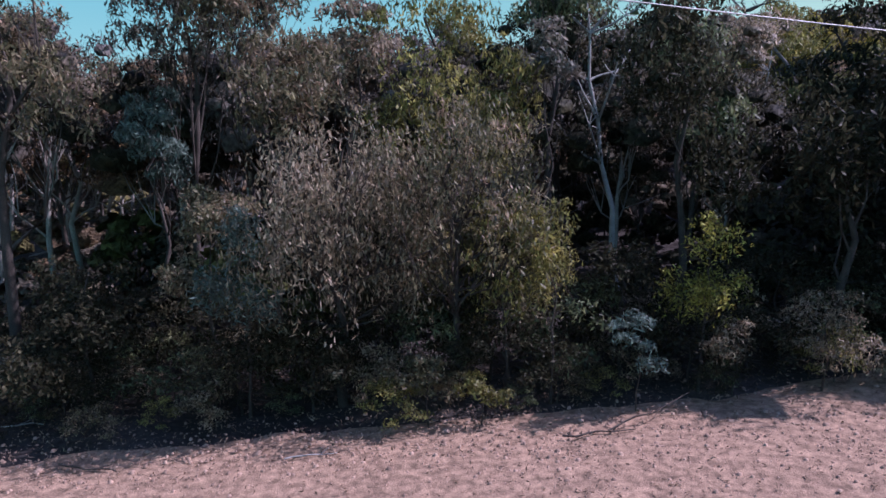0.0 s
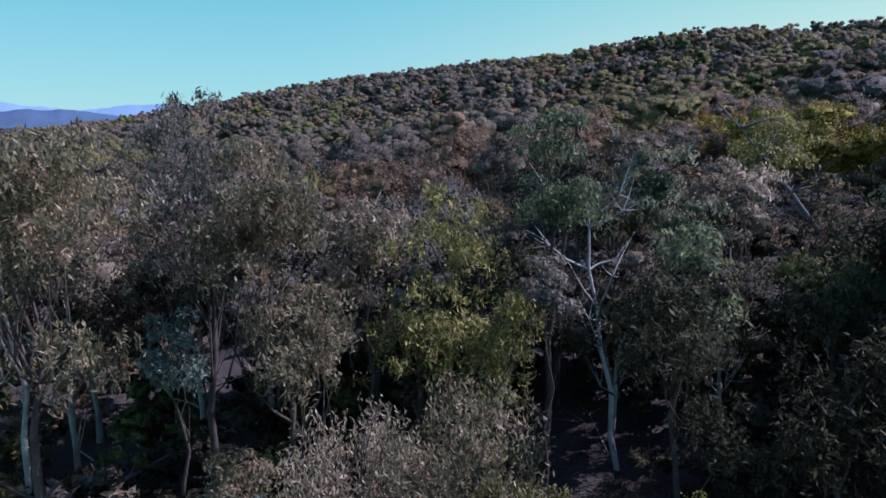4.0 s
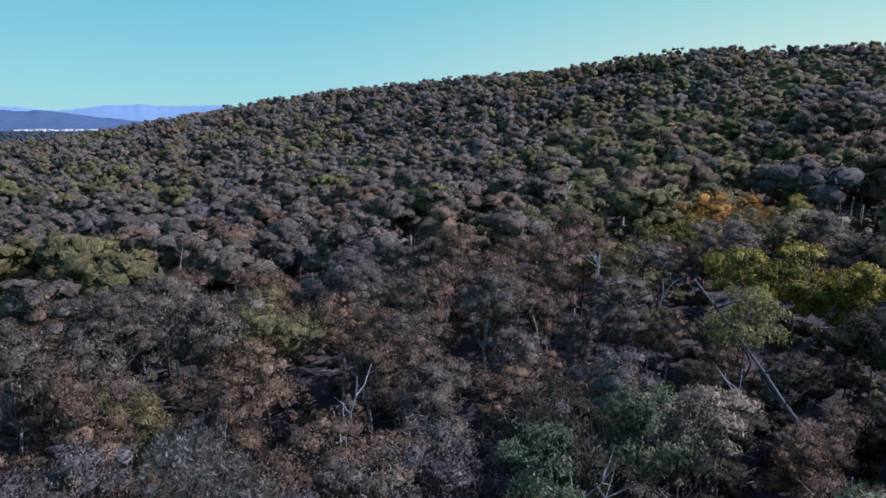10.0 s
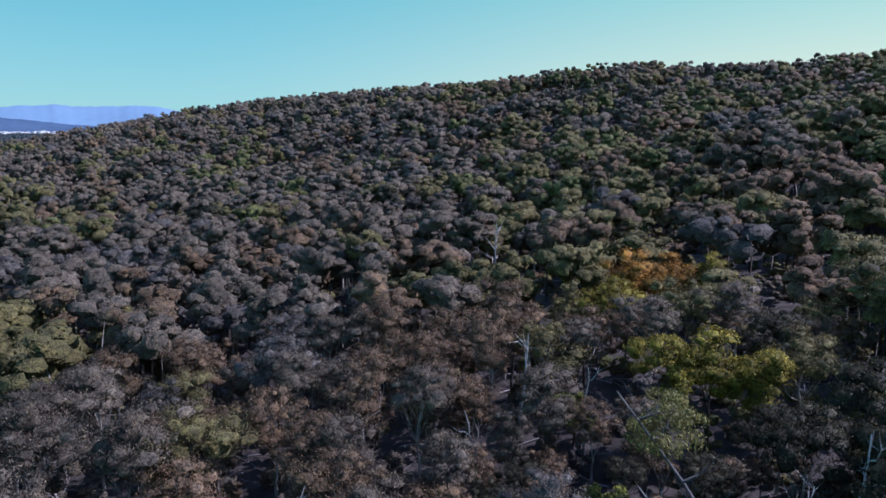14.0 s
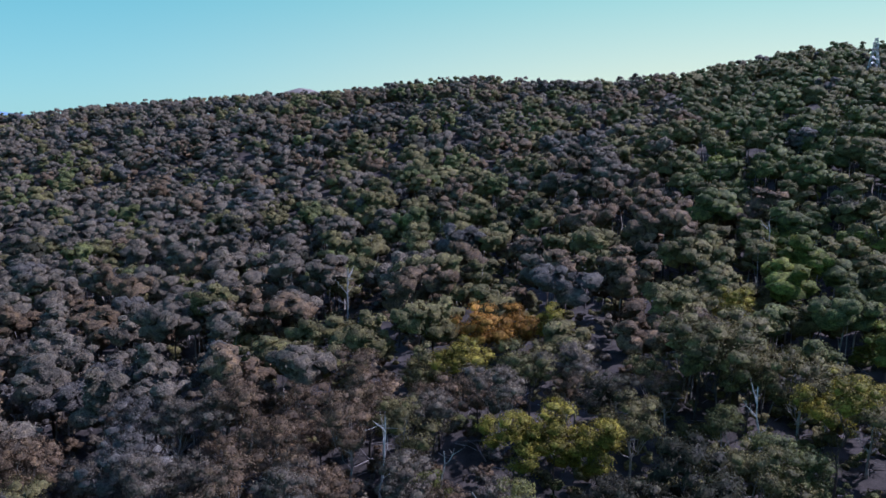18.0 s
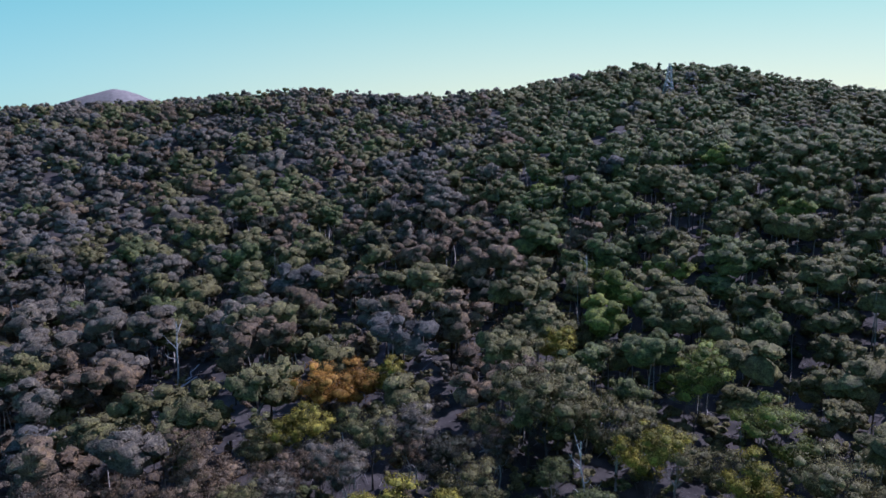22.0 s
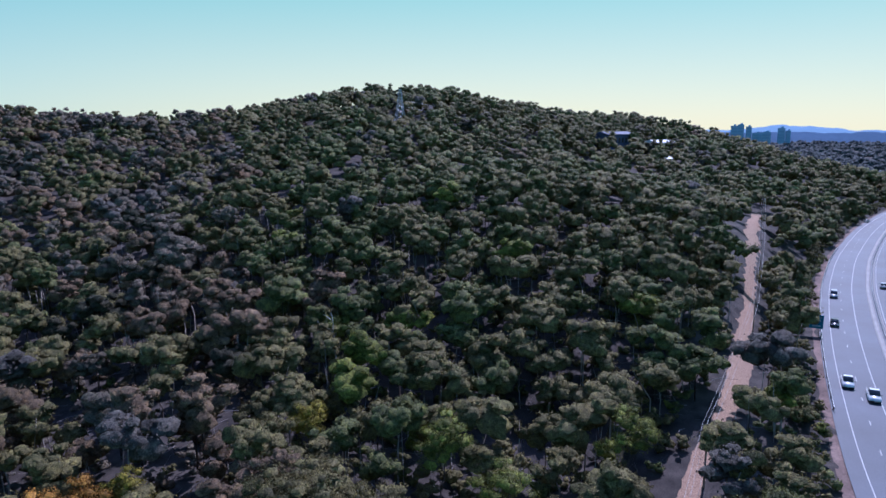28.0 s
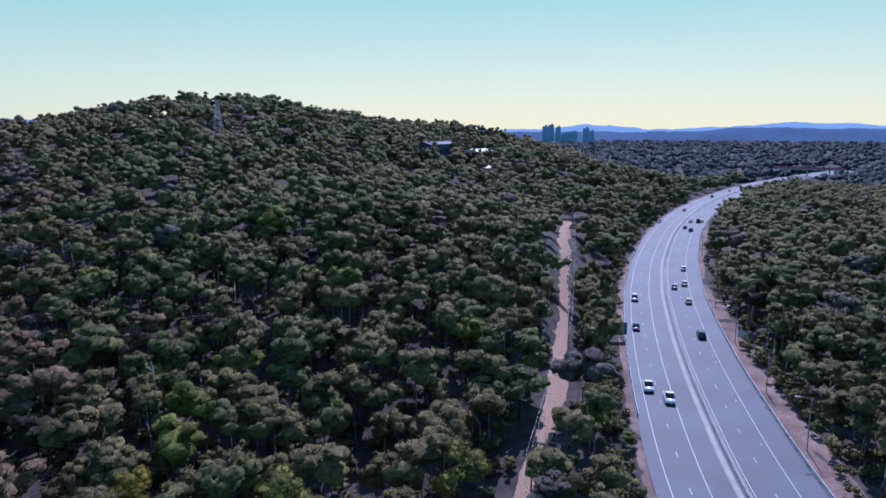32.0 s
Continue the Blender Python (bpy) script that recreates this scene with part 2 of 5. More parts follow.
def away(x, y, line):
    """Distance of plan points from a line given by its vertices, and the index of the nearest one."""
    x, y = np.atleast_1d(x).astype(float), np.atleast_1d(y).astype(float)
    best, idx = np.full(x.shape, 1e9), np.zeros(x.shape, int)
    for i, (a, b) in enumerate(line):
        d = (x - a) ** 2 + (y - b) ** 2
        k = d < best
        best[k], idx[k] = d[k], i
    return np.sqrt(best), idx


def road_z(x):
    return np.where(x > 110, ROAD_Z, np.maximum(2.0, ROAD_Z - 0.055 * (110 - x)))


def smooth(a, b, v):
    u = np.clip((v - a) / (b - a), 0, 1)
    return u * u * (3 - 2 * u)


def land(x, y):
    """Height of the ground."""
    x, y = np.atleast_1d(x).astype(float), np.atleast_1d(y).astype(float)
    z = np.zeros(x.shape)
    for cx, cy, s, a in BUMPS:
        z += a * np.exp(-((x - cx) ** 2 + (y - cy) ** 2) / (2 * s * s))
    far = np.hypot(x, y)
    z += 0.6 * np.sin(x * 0.045 + 1.3) * np.sin(y * 0.052) * smooth(30, 120, far)
    z += smooth(1200, 4000, far) * np.where(x > 0, 16, 2)
    d, i = away(x, y, ROADLINE)
    k = smooth(18, 44, d)
    return z * k + (road_z(ROADLINE[i, 0]) - 0.25) * (1 - k)


def high(x, y):
    return float(land(x, y)[0])


# ---- mesh helpers ----
def mesh(name, verts, faces, mats, index=None, flat=True, normals=None):
    me = bpy.data.meshes.new(name)
    verts = np.asarray(verts, dtype=np.float32)
    if isinstance(faces, (np.ndarray, tuple)):
        sets = faces if isinstance(faces, tuple) else (faces,)
        loops = np.concatenate([f.ravel() for f in sets]).astype(np.int32)
        sizes = np.concatenate([np.full(len(f), f.shape[1]) for f in sets])
        me.vertices.add(len(verts))
        me.vertices.foreach_set("co", verts.ravel())
        me.loops.add(len(loops))
        me.loops.foreach_set("vertex_index", loops)
        me.polygons.add(len(sizes))
        me.polygons.foreach_set("loop_start", (np.cumsum(sizes) - sizes).astype(np.int32))
        me.update(calc_edges=True)
    else:
        me.from_pydata([tuple(v) for v in verts], [], faces)
        me.update()
    for m in mats:
        me.materials.append(m)
    if index is not None:
        me.polygons.foreach_set("material_index", np.asarray(index, dtype=np.int32))
    if not flat or normals is not None:
        me.shade_smooth()
    if normals is not None:
        me.normals_split_custom_set_from_vertices(normals)
    return me


def child(name, me, parent, label=""):
    ob = new(name, me)
    ob.parent = parent
    if label:
        ob["label"] = label
    return ob


def part(name, bm, material, parent, label=""):
    me = bpy.data.meshes.new(name)
    bm.to_mesh(me)
    bm.free()
    me.materials.append(material)
    return child(name, me, parent, label)


def box(bm, cx, cy, cz, sx, sy, sz, bevel=0.0, turn=0.0):
    g = bmesh.ops.create_cube(bm, size=1, matrix=pose(cx, cy, cz, 0, 0, turn) @ Matrix.Diagonal((sx, sy, sz, 1)))
    if bevel:
        bmesh.ops.bevel(bm, geom=list({e for v in g["verts"] for e in v.link_edges}), offset=bevel, segments=2, affect="EDGES")
    return bm


def boxm(*a, **k):
    return box(bmesh.new(), *a, **k)


def tube(points, radii, sides=6):
    """A tapered tube along points: verts and quads."""
    pts = np.asarray(points, float)
    v, f = [], []
    for i, p in enumerate(pts):
        d = pts[min(i + 1, len(pts) - 1)] - pts[max(i - 1, 0)]
        d = d / (np.linalg.norm(d) + 1e-9)
        a = np.cross(d, (0.3, 0.9, 0.1) if abs(d[2]) > 0.8 else (0, 0, 1))
        a /= np.linalg.norm(a)
        b = np.cross(d, a)
        for k in range(sides):
            w = 2 * math.pi * k / sides
            v.append(p + radii[i] * (math.cos(w) * a + math.sin(w) * b))
        if i:
            for k in range(sides):
                f.append(((i - 1) * sides + k, (i - 1) * sides + (k + 1) % sides, i * sides + (k + 1) % sides, i * sides + k))
    return np.array(v), np.array(f, dtype=np.int32)


def joined(parts):
    vs, fs, n = [], [], 0
    for v, f in parts:
        vs.append(v), fs.append(f + n)
        n += len(v)
    return np.concatenate(vs), np.concatenate(fs)


# ---- trees ----
PHI = (1 + 5 ** 0.5) / 2
ICO_V = np.array([(-1, PHI, 0), (1, PHI, 0), (-1, -PHI, 0), (1, -PHI, 0), (0, -1, PHI), (0, 1, PHI), (0, -1, -PHI), (0, 1, -PHI), (PHI, 0, -1), (PHI, 0, 1), (-PHI, 0, -1), (-PHI, 0, 1)]) / math.hypot(1, PHI)
ICO_F = np.array([(0, 11, 5), (0, 5, 1), (0, 1, 7), (0, 7, 10), (0, 10, 11), (1, 5, 9), (5, 11, 4), (11, 10, 2), (10, 7, 6), (7, 1, 8),
                  (3, 9, 4), (3, 4, 2), (3, 2, 6), (3, 6, 8), (3, 8, 9), (4, 9, 5), (2, 4, 11), (6, 2, 10), (8, 6, 7), (9, 8, 1)], dtype=np.int32)


ICO_F = ICO_F[ICO_V[ICO_F].mean(1)[:, 2] > -0.5]


def finer(v, f):
    """Each triangle into four, on the unit sphere."""
    v, seen, out = list(v), {}, []

    def mid(a, b):
        k = (min(a, b), max(a, b))
        if k not in seen:
            seen[k] = len(v)
            v.append((v[a] + v[b]) / np.linalg.norm(v[a] + v[b]))
        return seen[k]
    for a, b, c in f:
        x, y, z = mid(a, b), mid(b, c), mid(c, a)
        out += [(a, x, z), (x, b, y), (z, y, c), (x, y, z)]
    return np.array(v), np.array(out, dtype=np.int32)


FINE_V, FINE_F = finer(ICO_V, ICO_F)


def cores(rng, c, r, size, fine=False):
    """The dense inner foliage of a crown: one rough lump in every lobe."""
    V, F, N = [], [], []
    sv, sf = (FINE_V, FINE_F) if fine else (ICO_V, ICO_F)
    for k, (a, b) in enumerate(zip(c, r)):
        V.append(a + sv * b * size * rng.uniform(0.62, 1.25, (len(sv), 1)))
        F.append(sf + len(sv) * k)
        N.append(sv + rng.normal(0, 0.45 if fine else 0.2, sv.shape))
    V = np.concatenate(V)
    return V, np.concatenate(F), 0.6 * np.concatenate(N) + 0.7 * crownward(V, c, r)


def leaves(rng, centre, outward, length, width, droop, jitter):
    """One four-cornered leaf or spray per centre; it faces roughly outward and hangs by droop."""
    n = len(centre)
    nrm = outward + rng.normal(0, jitter, (n, 3))
    nrm /= np.linalg.norm(nrm, axis=1)[:, None] + 1e-9
    ax = rng.normal(0, 1, (n, 3)) + np.array((0, 0, -droop))
    ax -= (ax * nrm).sum(1)[:, None] * nrm
    ax /= np.linalg.norm(ax, axis=1)[:, None] + 1e-9
    sd = np.cross(nrm, ax)
    L = (length * rng.uniform(0.6, 1.3, n))[:, None]
    W = (width * rng.uniform(0.6, 1.3, n))[:, None]
    v = np.stack([centre - ax * L * 0.5, centre + sd * W * 0.5 + ax * L * 0.05, centre + ax * L * 0.5, centre - sd * W * 0.5 + ax * L * 0.05], 1)
    soft = np.repeat(outward + rng.normal(0, jitter * 0.35, (n, 3)), 4, axis=0)
    return v.reshape(-1, 3), np.arange(4 * n, dtype=np.int32).reshape(n, 4)[:, ::-1].copy(), soft / np.linalg.norm(soft, axis=1)[:, None]


def lobes(rng, n, height, spread, low):
    """Centres and radii of a crown's leafy lobes: they sit on a dome between low and height."""
    mid, half = low + (height - low) * 0.45, (height - low) * 0.55
    c, r = [], []
    for i in range(n):
        u = 1 - 1.45 * (i + 0.5) / n
        w = math.pi * (3 - math.sqrt(5)) * i + rng.uniform(-0.6, 0.6)
        k = math.sqrt(max(0.0, 1 - u * u)) * rng.uniform(0.55, 0.95)
        q = spread * rng.uniform(0.26, 0.44)
        c.append((spread * k * math.cos(w), spread * k * math.sin(w), mid + half * u * rng.uniform(0.72, 0.95) - q * 0.3))
        r.append((q, q * rng.uniform(0.85, 1.15), q * rng.uniform(0.6, 0.85)))
    return np.array(c), np.array(r)


def clumps(rng, n, height, spread, low):
    """A gum's open crown: a few boughs, each with a heart and rounded leaf clumps on its upper side; hearts come first."""
    d, m = height - low, max(3, round(n / 4))
    w0 = rng.uniform(0, 6.28)
    hc, hr, c, r = [], [], [], []
    for g in range(m):
        k, w = spread * rng.uniform(0.34, 0.60) * (g > 0), w0 + 2.4 * g + rng.uniform(-0.5, 0.5)
        q = spread * rng.uniform(0.40, 0.58)
        p = np.array((k * math.cos(w), k * math.sin(w), low + d * (rng.uniform(0.62, 0.72) if g == 0 else rng.uniform(0.25, 0.66))))
        big = 1.18 if n < 16 else 1.0
        hc.append(p - (0, 0, 0.30 * q)), hr.append((0.85 * q * big, 0.85 * q * big, 0.55 * q * big))
        for _ in range(max(1, round(n / m))):
            v = rng.normal(0, 1, 3)
            v[2] = abs(v[2]) * 0.8 + 0.05
            s = q * big * rng.uniform(0.36, 0.62)
            c.append(p + q * v / np.linalg.norm(v) * (0.92, 0.92, 0.55)), r.append((s, s * rng.uniform(0.8, 1.2), s * rng.uniform(0.6, 0.85)))
    c, r = np.array(hc + c), np.array(hr + r)
    c[:, 2] = low + (c[:, 2] - low) * d / ((c + r)[:, 2].max() - low)
    return c, r


def crownward(p, c, r):
    """Directions out of the whole crown at points p, for the broad light and shade of its outline."""
    top, foot = (c + r).max(0), (c - r).min(0)
    mid = (top + foot) / 2 - (0, 0, 0.3 * (top[2] - foot[2]))
    v = (p - mid) / (top - foot)
    return v / (np.linalg.norm(v, axis=1)[:, None] + 1e-6)


def shell(rng, c, r, n, inner=0.45):
    """n points in the lobes, denser towards the skin and the top; with their outward direction."""
    area = r[:, 0] * r[:, 1]
    k = rng.choice(len(c), n, p=area / area.sum())
    d = rng.normal(0, 1, (n, 3))
    d[:, 2] = np.where(d[:, 2] < -0.35, -d[:, 2], d[:, 2])
    d /= np.linalg.norm(d, axis=1)[:, None]
    s = rng.uniform(inner ** 2, 1.1, n) ** 0.5
    p = c[k] + r[k] * d * s[:, None]
    d = 0.6 * d + 0.7 * crownward(p, c, r)
    return p, d / np.linalg.norm(d, axis=1)[:, None]


def limbs(rng, c, height, low, girth, lean=(0, 0), bare=0):
    """A trunk and one limb to every lobe."""
    base = np.array((0, 0, -0.3))
    top = np.array((lean[0], lean[1], height * 0.82))
    n = 7
    spine = [base + (top - base) * (i / (n - 1)) + np.array((*rng.normal(0, 0.05 * height / 10, 2), 0)) * (i > 0) * i for i in range(n)]
    spine[0] = base
    trunk = tube(spine, [girth * (1.25 if i == 0 else 1 - 0.8 * i / (n - 1)) for i in range(n)], 7)
    br = []
    for p in c:
        u = min(0.92, max(0.34, (p[2] / height - 0.22) * rng.uniform(0.85, 1.1)))
        i = int(u * (n - 1))
        a = spine[i] + (spine[i + 1] - spine[i]) * (u * (n - 1) - i)
        m = a + (p - a) * 0.5 + np.array((*rng.normal(0, 0.3, 2), -0.22 * np.linalg.norm(p - a)))
        one = [tube([a, a * 0.5 + m * 0.5 + rng.normal(0, 0.08, 3), m, (m + p) / 2 + rng.normal(0, 0.12, 3), p], [girth * 0.36, girth * 0.27, girth * 0.2, girth * 0.12, girth * 0.04], 5)]
        for _ in range(bare):
            q = p + rng.normal(0, 0.7, 3)
            one.append(tube([m, (m + q) / 2 + rng.normal(0, 0.12, 3), q], [girth * 0.16, girth * 0.1, girth * 0.03], 4))
        br.append(joined(one))
    return trunk, br

def tree_meshes(seed, height, spread, low, girth, nlobe, nleaf, ll, lw, droop, jitter, leaf, bark, lean=(0, 0), bare=0, inner=0.5, curtain=0.0, core=0.0, form=lobes, split=False):
    """Wood and crown meshes of one tree; curtain stretches the lobes downwards into hanging foliage."""
    rng = np.random.default_rng(seed)
    c, r = form(rng, nlobe, height, spread, low)
    c[:, 0] += lean[0] * c[:, 2] / height
    c[:, 1] += lean[1] * c[:, 2] / height
    tr, br = limbs(rng, c[:max(3, round(nlobe / 4))] if form is clumps else c, height, low, girth, lean, bare)
    if split:
        out = [mesh("trunk", *tr, [bark], flat=False)] + [mesh("limb", *b, [bark], flat=False) for b in br]
    else:
        out = [mesh("trunk", *joined([tr] + br), [bark], flat=False)]
    if nleaf:
        p, d = shell(rng, c, r, nleaf, inner)
        if curtain:
            k = rng.integers(0, max(8, nleaf // 16), nleaf)
            p[:, :2] = p[k, :2] + rng.normal(0, 0.10, (nleaf, 2))
            p[:, 2] = p[k, 2] - rng.uniform(0, 1, nleaf) ** 1.3 * curtain * (0.4 + 0.6 * (k % 7) / 6)
            p[:, 2] = np.maximum(p[:, 2], rng.uniform(0.1, 0.6, nleaf))
        v, f, nrm = leaves(rng, p, d, ll, lw, droop, jitter)
        if core:
            cv, cf, cn = cores(rng, c, r, core)
            out.append(mesh("crown", np.concatenate([v, cv]), (f, cf + len(v)), [leaf], normals=np.concatenate([nrm, cn])))
        else:
            out.append(mesh("crown", v, f, [leaf]))
    return out


def plant(kind, meshes, x, y, turn, size, label, category, group, sink=0.0, z=None):
    """A tree or bush as one thing: an Empty at its foot with its wood and its crown."""
    ob = new(kind)
    ob.matrix_world = pose(x, y, (high(x, y) if z is None else z) - sink, 0, 0, turn) @ Matrix.Diagonal((*size, 1))
    for me in meshes:
        child(me.name.split(".")[0], me, ob)
    return tagged(ob, label, category, group)


# ---- ground ----
def build_ground():
    rings = np.concatenate([[0.0], np.geomspace(1.5, 4700, 230)])
    turns = 300
    a = np.linspace(0, 2 * math.pi, turns, endpoint=False)
    X = (rings[:, None] * np.sin(a)[None]).ravel()
    Y = (rings[:, None] * np.cos(a)[None]).ravel()
    rng = np.random.default_rng(4)
    rad = np.hypot(X, Y)
    d, _ = away(X, Y, TRACKLINE)
    Z = land(X, Y) + rng.normal(0, 0.05, X.shape) * np.clip(rad / 10, 0, 1) * smooth(3, 6, d) * (rad < 300)
    i, j = np.meshgrid(np.arange(len(rings) - 1), np.arange(turns), indexing="ij")
    f = np.stack([i * turns + j, (i + 1) * turns + j, (i + 1) * turns + (j + 1) % turns, i * turns + (j + 1) % turns], -1).reshape(-1, 4)
    f = f[:, ::-1]
    return tagged(new("ground", mesh("ground", np.stack([X, Y, Z], 1), f.astype(np.int32), [SOIL], flat=False)), "dry brown forest floor with leaf litter", "ground", kind="structure")


build_ground()


def ribbon(line, offs, zf, lift=0.0):
    """A strip along a plan line between sideways offsets."""
    d = np.gradient(line, axis=0)
    d /= np.linalg.norm(d, axis=1)[:, None]
    nrm = np.stack([-d[:, 1], d[:, 0]], 1)
    k = len(offs)
    v = []
    for o in offs:
        oo = o if np.ndim(o) else np.full(len(line), o)
        q = line + nrm * np.asarray(oo)[:, None]
        v.append(np.column_stack([q, zf(q[:, 0], q[:, 1], line) + lift]))
    v = np.stack(v, 1).reshape(-1, 3)
    n = len(line)
    i, j = np.meshgrid(np.arange(n - 1), np.arange(k - 1), indexing="ij")
    f = np.stack([i * k + j, (i + 1) * k + j, (i + 1) * k + j + 1, i * k + j + 1], -1).reshape(-1, 4)[:, ::-1]
    return v, f.astype(np.int32)


def build_track():
    line = spline(TRACK, 0.8)
    rng = np.random.default_rng(3)
    wob = np.convolve(rng.normal(0, 1, len(line) + 12), np.ones(13) / 13, "valid") * 2.0
    wob2 = np.convolve(rng.normal(0, 1, len(line) + 12), np.ones(13) / 13, "valid") * 2.0
    wide = 1.8 + 1.0 * smooth(26, 10, line[:, 0]) - 0.2 * smooth(120, 300, line[:, 0]) + 0.5 * np.exp(-((line[:, 0] - 150) / 20) ** 2)
    offs = [-wide - 0.6 - wob, -wide * 0.6, -wide * 0.25, wide * 0.25, wide * 0.6, wide + 0.6 + wob2]
    rut = [-0.12, 0.04, 0.07, 0.07, 0.04, -0.12]
    v, f = ribbon(line, offs, lambda x, y, l: land(x, y), 0.05)
    v[:, 2] += np.tile(rut, len(line)) + rng.normal(0, 0.004, len(v))
    tagged(new("dirt_track", mesh("dirt_track", v, f, [GRAVEL], flat=False)), "pinkish gravel service track through the bush", "track", kind="structure")


build_track()

# ---- highway ----
HWY = spline(ROAD, 3.0)
HWY = HWY[(HWY[:, 0] > -140)]


def hz(x, y, line):
    return road_z(line[:, 0])


road = tagged(new("highway", mesh("highway", *ribbon(HWY, [-14.8, -8, -1.6, 1.6, 7, 12.7], hz), [ASPHALT], flat=False)), "grey asphalt dual carriageway curving between the trees", "road", kind="structure")


def stripe(off, width, a=0, b=9999, dash=0, gap=0):
    parts = []
    if not dash:
        parts.append(ribbon(HWY, [off - width / 2, off + width / 2], hz, 0.012))
    else:
        fine = spline(ROAD, 1.0)
        s = np.concatenate([[0], np.cumsum(np.linalg.norm(np.diff(fine, axis=0), axis=1))])
        k = s[0]
        while k < s[-1]:
            sel = fine[(s >= k) & (s <= k + dash)]
            if len(sel) > 1 and sel[0, 0] > 60 and sel[0, 0] < 620:
                parts.append(ribbon(sel, [off - width / 2, off + width / 2], hz, 0.012))
            k += dash + gap
    v, f = joined(parts)
    return child("lane_line", mesh("lane_line", v, f, [LINE]), road)


for off, w, dash, gap in ((10.2, 0.15, 0, 0), (7.1, 0.13, 3, 9), (4.1, 0.16, 0, 0), (-2.7, 0.13, 0, 0), (-6.0, 0.13, 3, 9), (-8.7, 0.13, 1.2, 3), (-9.7, 0.13, 0, 0)):
    stripe(off, w, dash=dash, gap=gap)

# ---- forest: what grows where ----
rngF = np.random.default_rng(11)
FAN_A, FAN_B = radians(-40), radians(112)      # clockwise from +y


def mix_of(x, y, rng):
    """The leaf kind of a tree at a plan place: greyer west, browner in the middle, greener east; dark leaves stand in
    for shade.
    """
    # shaded hollow: its shade is painted through the dark leaf
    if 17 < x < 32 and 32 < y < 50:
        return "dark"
    n = noise.noise(Vector((x * 0.012, y * 0.012, 0.3)))
    m = noise.noise(Vector((x * 0.035, y * 0.035, 5.3)))
    far = math.hypot(x, y)
    b = math.degrees(math.atan2(x, y))
    w = {"grey": 3.0, "olive": 2.0, "blue": 1.3, "brown": 1.4, "green": 0.6, "yellow": 0.0, "lime": 0.0, "orange": 0.0, "silver": 0.0, "dark": 0.15, "far": 0.0}
    if b < 8:
        w["grey"] += 2.2; w["blue"] += 1.8; w["green"] -= 0.9; w["olive"] -= 0.7
    if -18 < b < 40 and 40 < far < 150:
        w["brown"] += 1.8; w["olive"] += 0.8
    if b > 38:
        w["green"] += 3.6; w["olive"] += 3.4; w["grey"] -= 2.7; w["blue"] -= 1.1; w["brown"] -= 1.2
    if -5 < b < 26 and far < 60:
        w["olive"] -= 1.8; w["green"] = 0.0; w["dark"] += 1.2
    if b > 26 and far < 190:
        w["olive"] += 2.6; w["yellow"] += 0.25
    # beyond this, haze is painted in through the bluish far leaf
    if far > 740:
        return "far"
    if b > 36 and far < 260:
        w["lime"] += 1.5
    if far > 80:
        w["yellow"] = 0.0
    if far > 150 and b < 38:
        w["green"] += 1.8; w["olive"] += 0.8; w["brown"] *= 0.4
    if far > 150:
        w["yellow"] = 0.0; w["dark"] = 0.3; w["brown"] *= 0.7; w["olive"] *= 0.7
    # more of the blue kind on far eastern slopes, in place of haze
    if b > 38 and far > 200:
        w["blue"] += 0.6
    # round the hollow too, mostly leaves with painted shade
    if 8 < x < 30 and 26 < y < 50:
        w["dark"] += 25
    if m > 0.15:
        w["brown"] += 2.5 * (b < 45); w["olive"] += 2.0
    if n > 0.2:
        w["olive"] += 2.5
    order = ("blue", "grey", "brown", "dark", "olive", "green", "lime", "yellow")
    k = np.cumsum([max(0.0, w[q]) for q in order])
    u = 0.5 + 0.42 * noise.noise(Vector((x * 0.028, y * 0.028, 9.1))) + 0.34 * noise.noise(Vector((x * 0.09, y * 0.09, 2.7))) + rng.normal(0, 0.17)
    return order[min(len(order) - 1, int(np.searchsorted(k / k[-1], min(0.999, max(0.0, u)))))]


def hidden(x, y):
    """True where the hills hide a tree's top from the highest eye."""
    eye = 70.0
    top = land(x, y) + 12
    out = np.zeros(len(x), bool)
    for u in np.linspace(0.3, 0.96, 14):
        out |= land(x * u, y * u) + 6 > eye + (top - eye) * u + 8 * (1 - u)
    return out


RNORM = np.gradient(ROADLINE, axis=0)
RNORM /= np.linalg.norm(RNORM, axis=1)[:, None]


def places(r0, r1, step, gap=3.3):
    n = int(r1 / step) + 1
    g = np.arange(-n, n + 1) * step
    X, Y = np.meshgrid(g, g)
    X, Y = X.ravel() + rngF.uniform(-0.46, 0.46, X.size) * step, Y.ravel() + rngF.uniform(-0.46, 0.46, Y.size) * step
    r, a = np.hypot(X, Y), np.arctan2(X, Y)
    k = (r >= r0) & (r < r1) & (a > FAN_A) & (a < FAN_B)
    X, Y = X[k], Y[k]
    dr, ir = away(X, Y, ROADLINE)
    dt, _ = away(X, Y, TRACKLINE)
    side = (X - ROADLINE[ir, 0]) * -RNORM[ir, 1] + (Y - ROADLINE[ir, 1]) * RNORM[ir, 0]
    k = np.where(side > 0, dr > 12.2 + gap, dr > 17.2 + gap) & (dt > gap)
    return X[k], Y[k]


# clearings; some are cut so the camera sees the pylon, sign and log
CLEAR = [(24, 112, 6.5), (25, 122, 9), (-16, 120, 5), (60, 128, 10), (75, 108, 6), (100, 60, 6), (303, 249, 9), (187, 25.5, 6)]

# words for the leaf kinds; dark carries painted shade, far painted haze
WORD = {"grey": "grey-green", "blue": "blue-grey", "brown": "brownish", "olive": "olive-green", "green": "deep green", "yellow": "yellow-green", "lime": "lime-green", "orange": "rust-orange", "silver": "silvery", "dark": "dark green", "far": "blue-green"}

